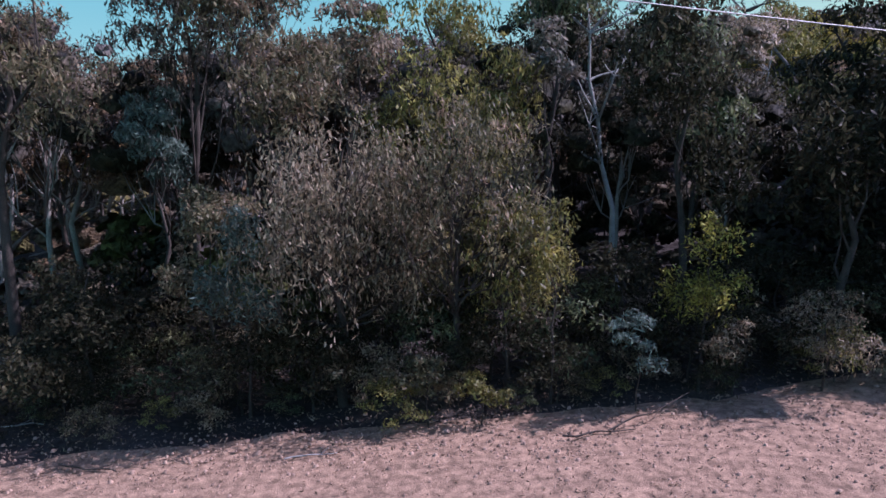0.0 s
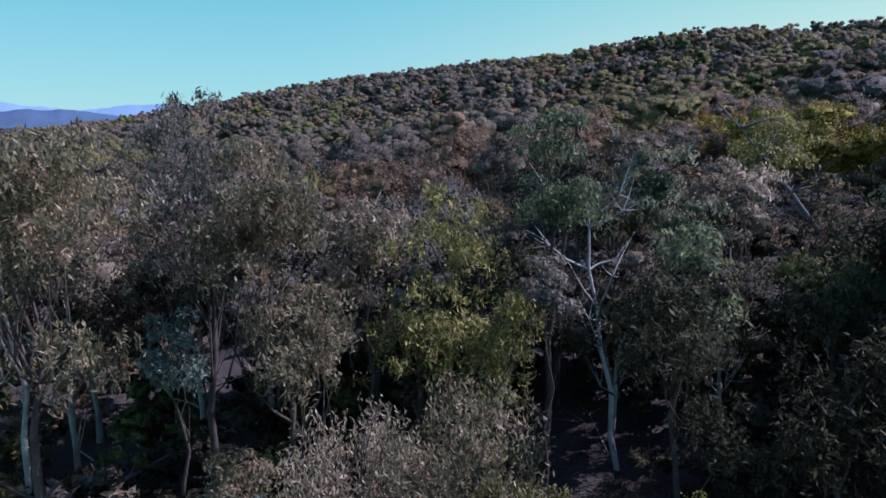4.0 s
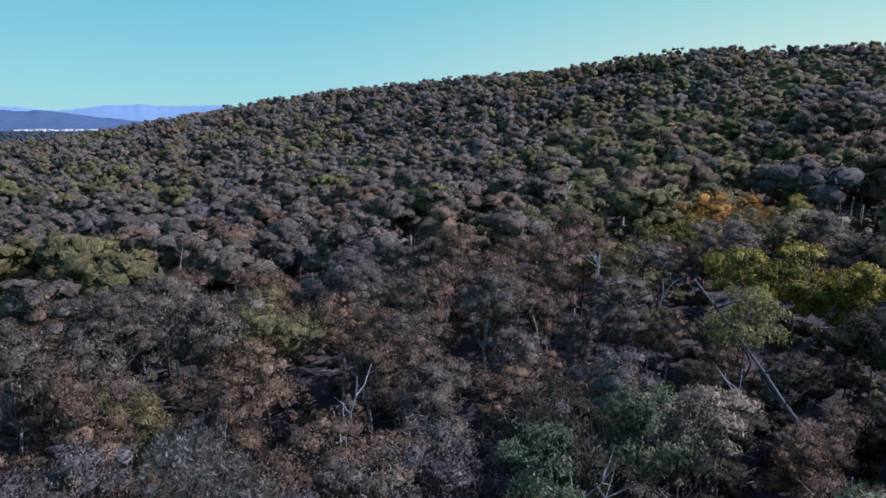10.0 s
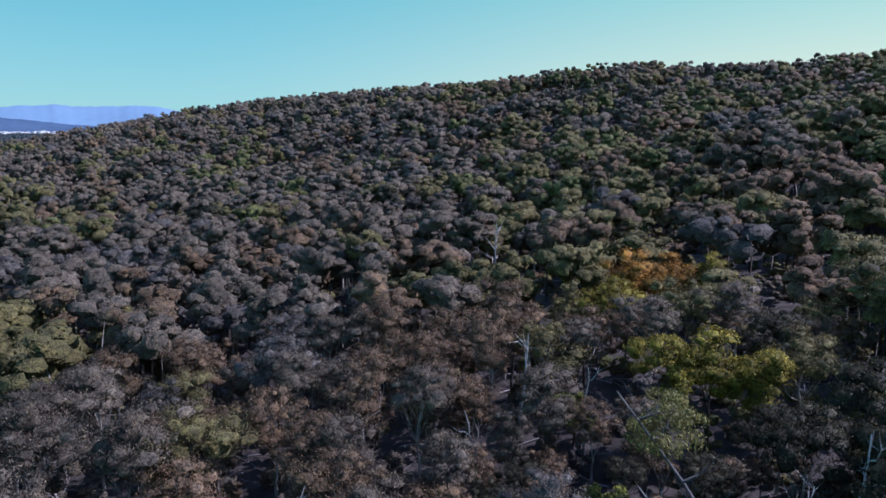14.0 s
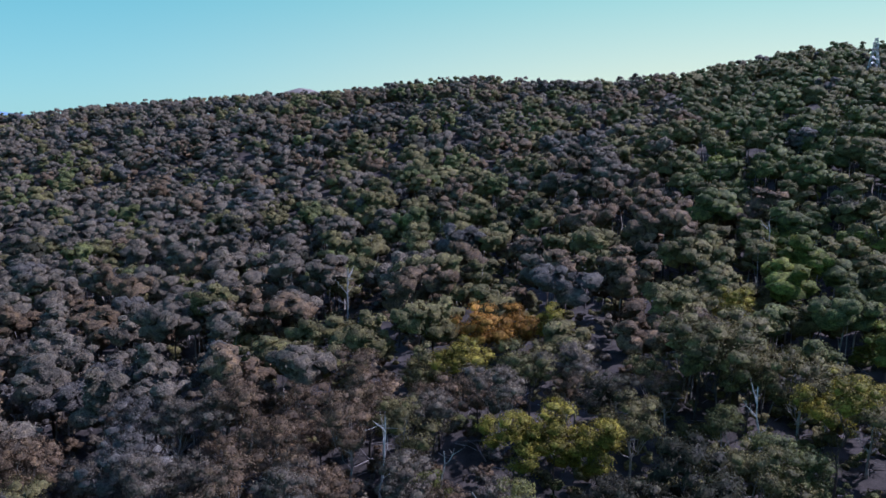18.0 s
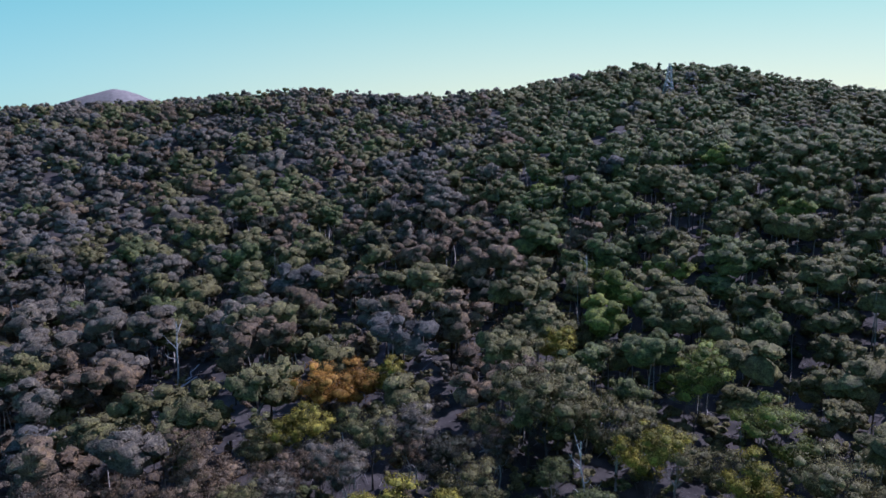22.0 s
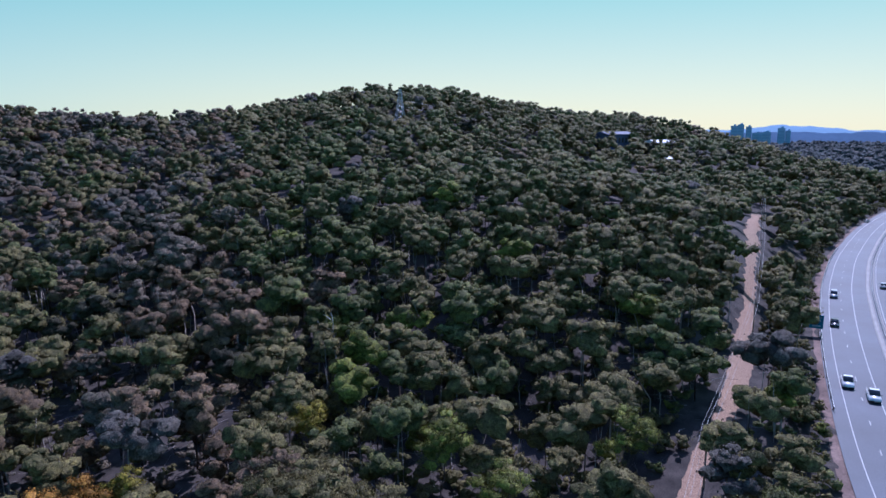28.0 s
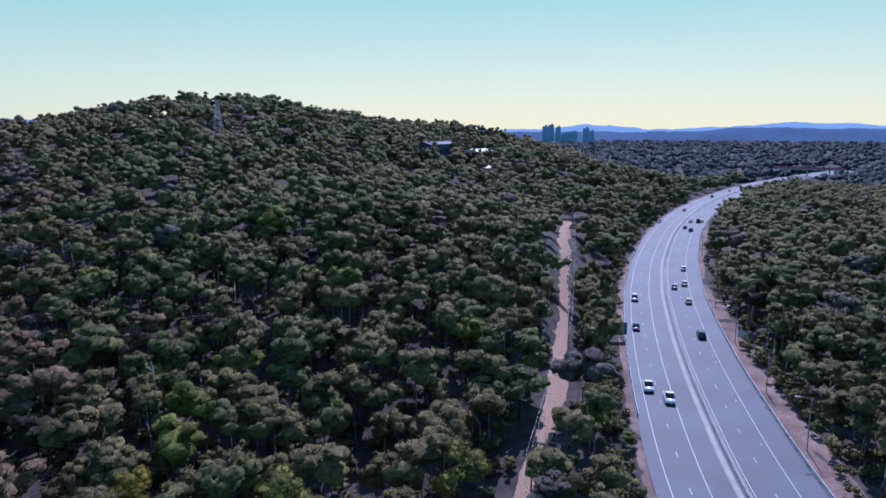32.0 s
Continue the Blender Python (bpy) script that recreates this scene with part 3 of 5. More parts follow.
NEAR_END = 86.0                      # trees nearer than this stand singly

# near trees: variants that share their meshes
NEAR = []
for i, (key, h, s) in enumerate((("grey", 12.0, 3.9), ("blue", 11.0, 4.2), ("brown", 11.0, 3.7), ("olive", 11.5, 4.2), ("green", 10.0, 3.8), ("grey", 10.5, 3.5), ("olive", 9.5, 4.0), ("lime", 9.0, 3.8), ("blue", 12.0, 3.8), ("brown", 10.0, 3.6), ("dark", 9.5, 3.6))):
    NEAR.append((key, tree_meshes(100 + i, h, s, h * (0.36, 0.44, 0.3)[i % 3], 0.15, 24 + 6 * (i % 2), 6000, 0.23, 0.075, 1.8, 0.9, CLOSE[key], BARK if i % 2 else BARK_PALE, inner=0.5, bare=3, core=0.52, split=True, form=clumps)))
SHRUBS = []
for i, (key, h, s) in enumerate((("green", 2.6, 1.6), ("grey", 2.2, 1.5), ("brown", 1.8, 1.4), ("olive", 2.4, 1.5), ("dark", 2.6, 1.7))):
    SHRUBS.append((key, tree_meshes(160 + i, h, s, 0.3, 0.04, 7, 330, 0.42, 0.2, 0.3, 0.6, LEAF[key], BARK, inner=0.5, core=0.8)))

# low plants close to the gravel, with fine separate leaves
EDGE = []
for i, (key, h, s) in enumerate((("green", 2.3, 1.4), ("grey", 2.0, 1.4), ("brown", 1.8, 1.3), ("olive", 2.2, 1.4), ("dark", 2.6, 1.6))):
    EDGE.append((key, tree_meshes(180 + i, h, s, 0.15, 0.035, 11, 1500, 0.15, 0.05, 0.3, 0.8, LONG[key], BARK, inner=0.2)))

# trees that stand out by their place, colour or wood
HERO_XY, MARKED = [], []


def hero(kind, x, y, meshes, label, category="tree", turn=0.0, group=""):
    HERO_XY.append((x, y))
    return plant(kind, meshes, x, y, turn, (1, 1, 1), label, category, group)


def build_front():
    """The wall of trees and bushes beside the track."""
    # plants with the dark leaf have shade mixed into their colour
    T = functools.partial(tree_meshes, split=True, form=clumps)
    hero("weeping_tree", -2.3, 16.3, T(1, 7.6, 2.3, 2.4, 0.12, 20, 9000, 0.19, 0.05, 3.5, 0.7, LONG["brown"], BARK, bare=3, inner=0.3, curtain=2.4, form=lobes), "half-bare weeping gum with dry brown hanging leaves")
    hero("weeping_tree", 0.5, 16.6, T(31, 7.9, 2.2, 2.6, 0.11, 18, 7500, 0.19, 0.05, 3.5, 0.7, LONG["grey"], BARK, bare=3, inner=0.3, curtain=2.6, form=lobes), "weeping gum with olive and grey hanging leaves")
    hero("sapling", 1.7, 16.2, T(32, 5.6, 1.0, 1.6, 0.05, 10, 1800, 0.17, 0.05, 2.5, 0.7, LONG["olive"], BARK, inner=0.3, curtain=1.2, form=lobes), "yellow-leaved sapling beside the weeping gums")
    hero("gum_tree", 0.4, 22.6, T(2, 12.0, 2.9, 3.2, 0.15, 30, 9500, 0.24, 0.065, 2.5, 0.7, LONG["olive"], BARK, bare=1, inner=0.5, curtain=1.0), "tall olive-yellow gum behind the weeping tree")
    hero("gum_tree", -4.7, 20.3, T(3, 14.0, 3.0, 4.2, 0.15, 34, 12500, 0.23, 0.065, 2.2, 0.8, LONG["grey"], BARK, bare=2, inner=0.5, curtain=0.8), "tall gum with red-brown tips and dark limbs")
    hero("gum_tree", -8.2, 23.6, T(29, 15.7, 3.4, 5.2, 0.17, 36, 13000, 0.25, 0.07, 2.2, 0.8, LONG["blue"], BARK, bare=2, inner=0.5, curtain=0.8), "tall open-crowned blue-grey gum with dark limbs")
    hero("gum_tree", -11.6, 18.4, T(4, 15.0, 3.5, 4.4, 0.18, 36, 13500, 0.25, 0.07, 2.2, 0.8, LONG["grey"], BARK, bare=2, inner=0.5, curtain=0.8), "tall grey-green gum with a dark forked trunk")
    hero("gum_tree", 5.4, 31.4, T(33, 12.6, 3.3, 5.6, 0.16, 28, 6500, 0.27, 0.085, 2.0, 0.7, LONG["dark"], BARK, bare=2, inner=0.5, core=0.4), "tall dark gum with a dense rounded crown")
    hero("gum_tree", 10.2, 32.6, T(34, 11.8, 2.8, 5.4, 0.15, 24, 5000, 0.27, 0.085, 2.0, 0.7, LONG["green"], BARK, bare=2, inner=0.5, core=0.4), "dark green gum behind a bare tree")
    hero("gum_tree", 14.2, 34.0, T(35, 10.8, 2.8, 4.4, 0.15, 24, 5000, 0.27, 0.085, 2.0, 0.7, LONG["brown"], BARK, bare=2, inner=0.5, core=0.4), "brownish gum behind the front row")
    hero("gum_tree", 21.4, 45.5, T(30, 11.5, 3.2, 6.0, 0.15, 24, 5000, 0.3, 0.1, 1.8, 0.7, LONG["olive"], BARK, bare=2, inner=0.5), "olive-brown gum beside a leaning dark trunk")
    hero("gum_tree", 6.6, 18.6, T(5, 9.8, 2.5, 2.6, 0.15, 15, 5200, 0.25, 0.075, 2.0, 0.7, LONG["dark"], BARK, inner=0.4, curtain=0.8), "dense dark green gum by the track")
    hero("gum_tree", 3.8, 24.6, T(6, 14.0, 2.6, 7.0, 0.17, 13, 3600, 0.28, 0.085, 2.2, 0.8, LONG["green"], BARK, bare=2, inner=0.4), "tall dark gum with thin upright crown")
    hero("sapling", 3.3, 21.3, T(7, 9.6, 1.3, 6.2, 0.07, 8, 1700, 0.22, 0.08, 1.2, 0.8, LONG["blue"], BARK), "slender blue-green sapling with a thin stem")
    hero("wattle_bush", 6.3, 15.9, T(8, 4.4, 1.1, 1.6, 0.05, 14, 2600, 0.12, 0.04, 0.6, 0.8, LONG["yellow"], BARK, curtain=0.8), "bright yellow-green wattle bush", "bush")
    hero("gum_tree", 10.4, 17.2, T(9, 8.2, 2.8, 0.8, 0.14, 18, 5600, 0.25, 0.08, 1.5, 0.7, LONG["dark"], BARK, inner=0.4, curtain=1.5), "low-branched dense gum, leaves darkened for shade")
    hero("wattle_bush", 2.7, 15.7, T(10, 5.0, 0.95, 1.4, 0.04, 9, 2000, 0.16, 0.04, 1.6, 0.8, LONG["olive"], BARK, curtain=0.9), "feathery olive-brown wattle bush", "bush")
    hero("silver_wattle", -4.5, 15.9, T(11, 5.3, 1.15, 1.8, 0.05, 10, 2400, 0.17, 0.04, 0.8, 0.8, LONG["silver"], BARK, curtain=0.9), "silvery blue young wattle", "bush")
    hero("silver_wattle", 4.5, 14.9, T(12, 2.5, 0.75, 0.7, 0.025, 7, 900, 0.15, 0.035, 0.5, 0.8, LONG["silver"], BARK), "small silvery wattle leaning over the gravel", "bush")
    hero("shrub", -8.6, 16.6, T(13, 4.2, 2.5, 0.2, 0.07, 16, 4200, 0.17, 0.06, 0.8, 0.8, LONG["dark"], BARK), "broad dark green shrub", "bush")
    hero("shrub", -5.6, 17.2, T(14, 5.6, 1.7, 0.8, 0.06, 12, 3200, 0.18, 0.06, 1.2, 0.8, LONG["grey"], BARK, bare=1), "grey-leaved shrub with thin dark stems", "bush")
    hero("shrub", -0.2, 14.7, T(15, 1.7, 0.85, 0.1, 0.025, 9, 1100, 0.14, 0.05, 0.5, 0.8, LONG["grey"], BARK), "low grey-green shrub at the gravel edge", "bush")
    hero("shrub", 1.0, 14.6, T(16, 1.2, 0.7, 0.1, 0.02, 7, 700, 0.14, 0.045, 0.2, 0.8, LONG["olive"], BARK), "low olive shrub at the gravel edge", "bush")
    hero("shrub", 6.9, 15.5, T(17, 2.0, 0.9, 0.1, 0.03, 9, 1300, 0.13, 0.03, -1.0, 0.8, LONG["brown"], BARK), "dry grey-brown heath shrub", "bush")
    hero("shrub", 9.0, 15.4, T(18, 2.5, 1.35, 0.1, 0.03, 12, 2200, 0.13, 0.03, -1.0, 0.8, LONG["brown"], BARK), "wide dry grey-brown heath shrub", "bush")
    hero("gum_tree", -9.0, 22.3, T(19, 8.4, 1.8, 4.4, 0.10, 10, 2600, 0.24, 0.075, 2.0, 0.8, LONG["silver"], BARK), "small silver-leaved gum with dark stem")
    hero("gum_tree", 12.6, 21.5, T(20, 10.5, 2.6, 4.0, 0.14, 12, 3000, 0.28, 0.09, 1.8, 0.8, LONG["dark"], BARK, bare=1), "gum with bare lower branches, leaves darkened for shade")
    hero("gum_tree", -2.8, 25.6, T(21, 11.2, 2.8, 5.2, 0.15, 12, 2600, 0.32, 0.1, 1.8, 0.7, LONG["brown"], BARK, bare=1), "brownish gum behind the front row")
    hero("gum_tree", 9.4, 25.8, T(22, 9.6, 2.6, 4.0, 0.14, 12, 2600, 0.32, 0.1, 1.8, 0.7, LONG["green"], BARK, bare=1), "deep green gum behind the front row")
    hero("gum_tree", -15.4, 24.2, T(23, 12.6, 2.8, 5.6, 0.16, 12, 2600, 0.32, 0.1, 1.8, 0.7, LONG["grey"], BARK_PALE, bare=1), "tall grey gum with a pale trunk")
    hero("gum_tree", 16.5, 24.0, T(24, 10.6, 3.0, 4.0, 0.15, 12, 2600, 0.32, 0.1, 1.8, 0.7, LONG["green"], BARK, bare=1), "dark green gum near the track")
    hero("shrub", -3.0, 16.0, T(25, 2.6, 1.3, 0.2, 0.04, 9, 1700, 0.16, 0.05, 0.8, 0.8, LONG["dark"], BARK), "shrub under the weeping tree, leaves darkened for shade", "bush")
    hero("shrub", 4.7, 17.2, T(26, 3.6, 1.6, 0.3, 0.05, 11, 2200, 0.17, 0.055, 0.8, 0.8, LONG["dark"], BARK), "dense shrub, leaves darkened for shade", "bush")
    hero("shrub", 1.4, 17.4, T(27, 3.0, 1.5, 0.3, 0.05, 10, 1900, 0.17, 0.055, 0.8, 0.8, LONG["dark"], BARK), "shrub among thin stems, leaves darkened for shade", "bush")
    hero("shrub", 12.2, 15.9, T(28, 3.2, 1.7, 0.1, 0.05, 11, 2200, 0.16, 0.05, 0.0, 0.8, LONG["dark"], BARK), "shrub beside the gravel, leaves darkened for shade", "bush")
    rng = np.random.default_rng(78)
    for k in range(64):
        x, y = -15 + k * 0.5 + rng.uniform(-0.4, 0.4), 16.2 + 2.0 * (k % 3) / 2 + rng.uniform(-0.5, 0.9)
        # mostly the dark leaf: the shade under the trees is in its colour
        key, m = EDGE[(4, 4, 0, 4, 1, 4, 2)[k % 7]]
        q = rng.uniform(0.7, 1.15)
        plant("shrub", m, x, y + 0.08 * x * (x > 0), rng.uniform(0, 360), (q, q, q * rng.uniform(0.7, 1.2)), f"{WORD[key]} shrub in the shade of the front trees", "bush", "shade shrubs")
    rng = np.random.default_rng(77)
    for k in range(34):
        x = -15 + k * 0.92 + rng.uniform(-0.4, 0.4)
        key, m = EDGE[(0, 4, 1, 3, 2, 4)[k % 6]]
        q = rng.uniform(0.32, 0.62)
        plant("shrub", m, x, 15.1 + 0.08 * x * (x > 0) + rng.uniform(-0.35, 1.3), rng.uniform(0, 360), (q, q, q * rng.uniform(0.8, 1.3)), f"low {WORD[key]} heath shrub at the gravel edge", "bush", "heath shrubs")


def build_shade_gums():
    """Tall dense gums, added mostly unseen, to shade the front row's east end."""
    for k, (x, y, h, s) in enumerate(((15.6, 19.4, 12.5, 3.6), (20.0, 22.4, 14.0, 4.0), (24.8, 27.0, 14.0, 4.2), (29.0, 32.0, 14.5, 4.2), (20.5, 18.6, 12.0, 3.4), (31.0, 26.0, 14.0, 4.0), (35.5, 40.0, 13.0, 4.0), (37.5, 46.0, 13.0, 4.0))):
        hero("gum_tree", x, y, tree_meshes(80 + k, h, s, 2.2, 0.2, 20, 4200, 0.32, 0.12, 1.5, 0.6, LONG["dark"], BARK, inner=0.5, core=0.7), "tall dense gum added beside the track to cast shade")


build_front()
build_shade_gums()


def build_second_row():
    """A dense row of gums close behind the front trees."""
    rng = np.random.default_rng(41)
    for k in range(18):
        x, y = -17 + (k // 2) * 4.4 + rng.uniform(-1, 1) + 2.2 * (k % 2), (27.0 if k % 2 else 30.5) + rng.uniform(-0.8, 0.8)
        # the east end takes the dark leaf, with shade in its colour
        key, m = NEAR[(0, 1, 2, 5, 8, 9, 10)[int(rng.integers(7))]] if x < 7 or k % 4 == 0 else NEAR[10 if k % 3 else 4]
        s = rng.uniform(0.68, 0.86) + 0.2 * (x < 3)
        HERO_XY.append((x, y))
        plant("gum_tree", m, x, y, rng.uniform(0, 360), (s, s, s), f"{WORD[key]} eucalypt in the dense row behind the track", "tree", "bush trees")


build_second_row()


def bare_tree(seed, foot, top, girth, nbranch, reach):
    """Trunk and naked branches of a dead tree, round its foot."""
    rng = np.random.default_rng(seed)
    foot, top = np.array(foot, float), np.array(top, float)
    n = 8
    sp = [foot + (top - foot) * i / (n - 1) + rng.normal(0, 0.12, 3) * (0 < i < n - 1) for i in range(n)]
    parts = [tube(sp, [girth * (1 - 0.75 * i / (n - 1)) for i in range(n)], 7)]
    out = []
    for k in range(nbranch):
        a = sp[int(n * (0.42 + 0.5 * k / nbranch))]
        w = rng.uniform(0, 2 * math.pi)
        d = np.array((math.cos(w), math.sin(w), rng.uniform(0.3, 1.1)))
        L = reach * rng.uniform(0.5, 1.0)
        b = a + d * L * 0.5 + rng.normal(0, 0.15, 3)
        c = b + d * L * 0.4 + np.array((0, 0, 0.3)) + rng.normal(0, 0.25, 3)
        br = [tube([a, (a + b) / 2 + rng.normal(0, 0.1, 3), b, c], [girth * 0.42, girth * 0.32, girth * 0.22, girth * 0.06], 5)]
        for _ in range(3):
            e = b + rng.normal(0, 0.5, 3) * L * 0.5 + np.array((0, 0, 0.3))
            br.append(tube([b, (b + e) / 2 + rng.normal(0, 0.06, 3), e], [girth * 0.16, girth * 0.1, girth * 0.03], 4))
        out.append(joined(br))
    return joined(parts), out


def dead(x, y, seed, top, girth, nbranch, reach, label, wood=None):
    ob = new("dead_tree")
    ob.matrix_world = pose(x, y, high(x, y))
    t, br = bare_tree(seed, (0, 0, -0.4), top, girth, nbranch, reach)
    child("trunk", mesh("trunk", *t, [wood or DEADWOOD], flat=False), ob)
    for b in br:
        child("branch", mesh("branch", *b, [wood or DEADWOOD], flat=False), ob)
    HERO_XY.append((x, y))
    return tagged(ob, label, "tree", "dead trees")


GREYWOOD = mat("grey_deadwood", (0.14, 0.125, 0.115), 0.9, spread=0.5, scale=0.8, bump=0.3)
for k, (a, b, c, d) in enumerate(((11.5, 29.0, 0.8, 7.5), (14.5, 33.5, -1.2, 8.5), (19.0, 30.5, 1.0, 7.0), (9.5, 36.0, -0.8, 8.0), (17.0, 39.0, 1.4, 9.0), (22.5, 34.5, -1.5, 8.0), (26.5, 37.0, 0.7, 9.0), (4.0, 33.0, 0.8, 8.0), (-4.5, 38.0, -0.6, 9.0))):
    dead(a, b, 60 + k, (c, 0.4, d), 0.09, 7, 2.4, "thin leafless sapling with pale bare branches", GREYWOOD if k % 2 else None)
    HERO_XY.pop()
dead(6.8, 25.2, 31, (-1.4, 1.4, 11.0), 0.13, 9, 3.0, "bare dead tree with pale twisted branches")
dead(26.0, 38.6, 32, (-8.4, 6.8, 12.4), 0.20, 9, 3.0, "leaning dead grey trunk with many bare branches", GREYWOOD)
HERO_XY.pop()
dead(15.0, 63.2, 33, (1.0, 0.6, 10.4), 0.20, 5, 3.6, "forked bone-white dead gum")
dead(19.4, 57.0, 34, (0.3, 0.2, 9.0), 0.14, 3, 2.0, "short white dead snag")
dead(10.2, 55.6, 35, (-1.6, 0.3, 7.4), 0.13, 2, 1.6, "leaning white dead stub")
dead(25.8, 127.5, 36, (0.4, 0.5, 12.0), 0.22, 6, 4.0, "white dead gum at the edge of a clearing")
dead(-6.2, 44.5, 37, (1.4, -0.5, 9.0), 0.13, 5, 2.5, "pale slender dead sapling")
dead(30.0, 38.0, 38, (2.0, 1.0, 11.0), 0.17, 7, 3.0, "grey dead tree with many bare branches")
HERO_XY.pop()
dead(52.0, 52.0, 39, (-0.6, 0.8, 11.0), 0.16, 7, 3.0, "grey leafless tree among green crowns")
dead(100.0, 100.0, 40, (-0.6, 0.8, 12.0), 0.2, 7, 3.5, "pale leafless tree on the slope")


def special(kind, x, y, seed, key, h, s, label, low=0.3, n=6400):
    HERO_XY.append((x, y)), MARKED.append((x, y))
    plant(kind, tree_meshes(seed, h, s, h * low, 0.15, 28, n, 0.26, 0.10, 0.8, 0.8, CLOSE[key], BARK, inner=0.6, core=0.58, split=True, form=clumps), x, y, 0, (1, 1, 1), label, "tree", "")


special("wattle_tree", 37.6, 90.2, 50, "orange", 10.8, 5.0, "rust-orange flowering wattle tree")
special("wattle_tree", 43.0, 90.0, 59, "orange", 9.8, 4.0, "golden-orange wattle joined to a larger one")
special("wattle_tree", 47.2, 87.6, 51, "yellow", 9.6, 3.8, "yellow-green wattle beside the orange one")
special("wattle_tree", 26.2, 82.0, 58, "olive", 9.6, 3.8, "broad olive wattle below the orange one")
special("wattle_tree", 31.2, 81.4, 65, "yellow", 9.4, 4.2, "flat-topped yellow-green wattle below the orange one")
special("wattle_tree", 32.4, 103.7, 66, "yellow", 8.2, 1.9, "small bright yellow-green wattle")
# empty points that keep trees out of the camera's line to the wattles
HERO_XY += [(34.6, 84.4), (41.0, 85.0), (29.0, 77.0), (34.0, 78.0)]
special("wattle_tree", 27.2, 57.8, 52, "yellow", 11.0, 3.8, "yellow-green rounded wattle tree")
special("wattle_tree", 31.0, 57.0, 53, "yellow", 11.0, 3.6, "yellow-green wattle tree with several lobes")
special("wattle_tree", 34.8, 55.2, 54, "yellow", 9.6, 3.4, "broad yellow-green wattle tree")
special("wattle_tree", 56.4, 47.4, 55, "yellow", 14.6, 3.8, "tall yellow-green wattle tree")
special("wattle_tree", 63.4, 39.6, 60, "yellow", 13.0, 3.6, "yellow-green wattle among dark crowns")
special("gum_tree", 74.4, 81.7, 61, "yellow", 10.6, 3.6, "bright yellow-green young gum on the slope")
special("gum_tree", 68.8, 83.6, 62, "olive", 10.4, 3.8, "olive-yellow young gum on the slope")
special("gum_tree", 94.8, 36.7, 63, "lime", 16.6, 4.4, "tall fresh green gum near the track")
special("gum_tree", 77.0, 57.2, 64, "lime", 16.6, 4.6, "tall fresh green gum on the slope")
special("gum_tree", 75.0, 44.8, 67, "lime", 14.6, 4.4, "broad fresh green gum on the slope")
special("cypress_pine", 19.6, 60.2, 56, "lime", 5.4, 2.0, "dense bright green young native pine", 0.05)
special("cypress_pine", 17.0, 46.5, 57, "lime", 5.0, 2.0, "low bright green young native pine", 0.05)


def build_near():
    X, Y = places(27, NEAR_END, 6.1, 4.6)
    hx, mx = np.array(HERO_XY), np.array(MARKED)
    for x, y in zip(X, Y):
        if any((x - a) ** 2 + (y - b) ** 2 < c * c for a, b, c in CLEAR) or np.min((hx[:, 0] - x) ** 2 + (hx[:, 1] - y) ** 2) < 10 or np.min((mx[:, 0] - x) ** 2 + (mx[:, 1] - y) ** 2) < 28:
            continue
        key = mix_of(x, y, rngF)
        opts = [m for k, m in NEAR if k == key] or [NEAR[0][1]]
        s = rngF.uniform(0.75, 1.12) * (0.9 if 11 < x < 30 and y < 50 else 1.3 if x > 52 and y < 78 else 1)
        plant("gum_tree", opts[rngF.integers(len(opts))], x, y, rngF.uniform(0, 360), (s * rngF.uniform(0.9, 1.15), s * rngF.uniform(0.9, 1.15), s),
              f"eucalypt with a {WORD[key]} drooping crown on the bush floor", "tree", "bush trees")
    X, Y = places(27, 62, 3.9)
    for x, y in zip(X, Y):
        if not 6 < x < 33 or y > 58 or np.min((hx[:, 0] - x) ** 2 + (hx[:, 1] - y) ** 2) < 4 or np.min((mx[:, 0] - x) ** 2 + (mx[:, 1] - y) ** 2) < 14:
            continue
        # many dark-leaved ones, so this ground reads as shaded
        key, m = NEAR[(10, 2, 10, 5, 9)[int(rngF.integers(5))]]
        s = rngF.uniform(0.42, 0.68)
        plant("sapling", m, x, y, rngF.uniform(0, 360), (s, s, s * rngF.uniform(0.9, 1.2)), f"{WORD[key]} gum sapling crowded under the taller trees", "tree", "crowded saplings")
    X, Y = places(15.4, 36, 2.1)
    for x, y in zip(X, Y):
        if np.min((hx[:, 0] - x) ** 2 + (hx[:, 1] - y) ** 2) < 3:
            continue
        # index 4 is the dark leaf, painted shade for the low growth
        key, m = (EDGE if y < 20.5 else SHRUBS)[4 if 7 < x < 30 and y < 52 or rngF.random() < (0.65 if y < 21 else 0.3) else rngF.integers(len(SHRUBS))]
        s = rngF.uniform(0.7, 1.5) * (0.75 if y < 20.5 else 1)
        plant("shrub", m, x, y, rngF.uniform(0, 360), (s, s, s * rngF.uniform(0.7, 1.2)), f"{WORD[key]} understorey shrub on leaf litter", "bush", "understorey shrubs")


build_near()


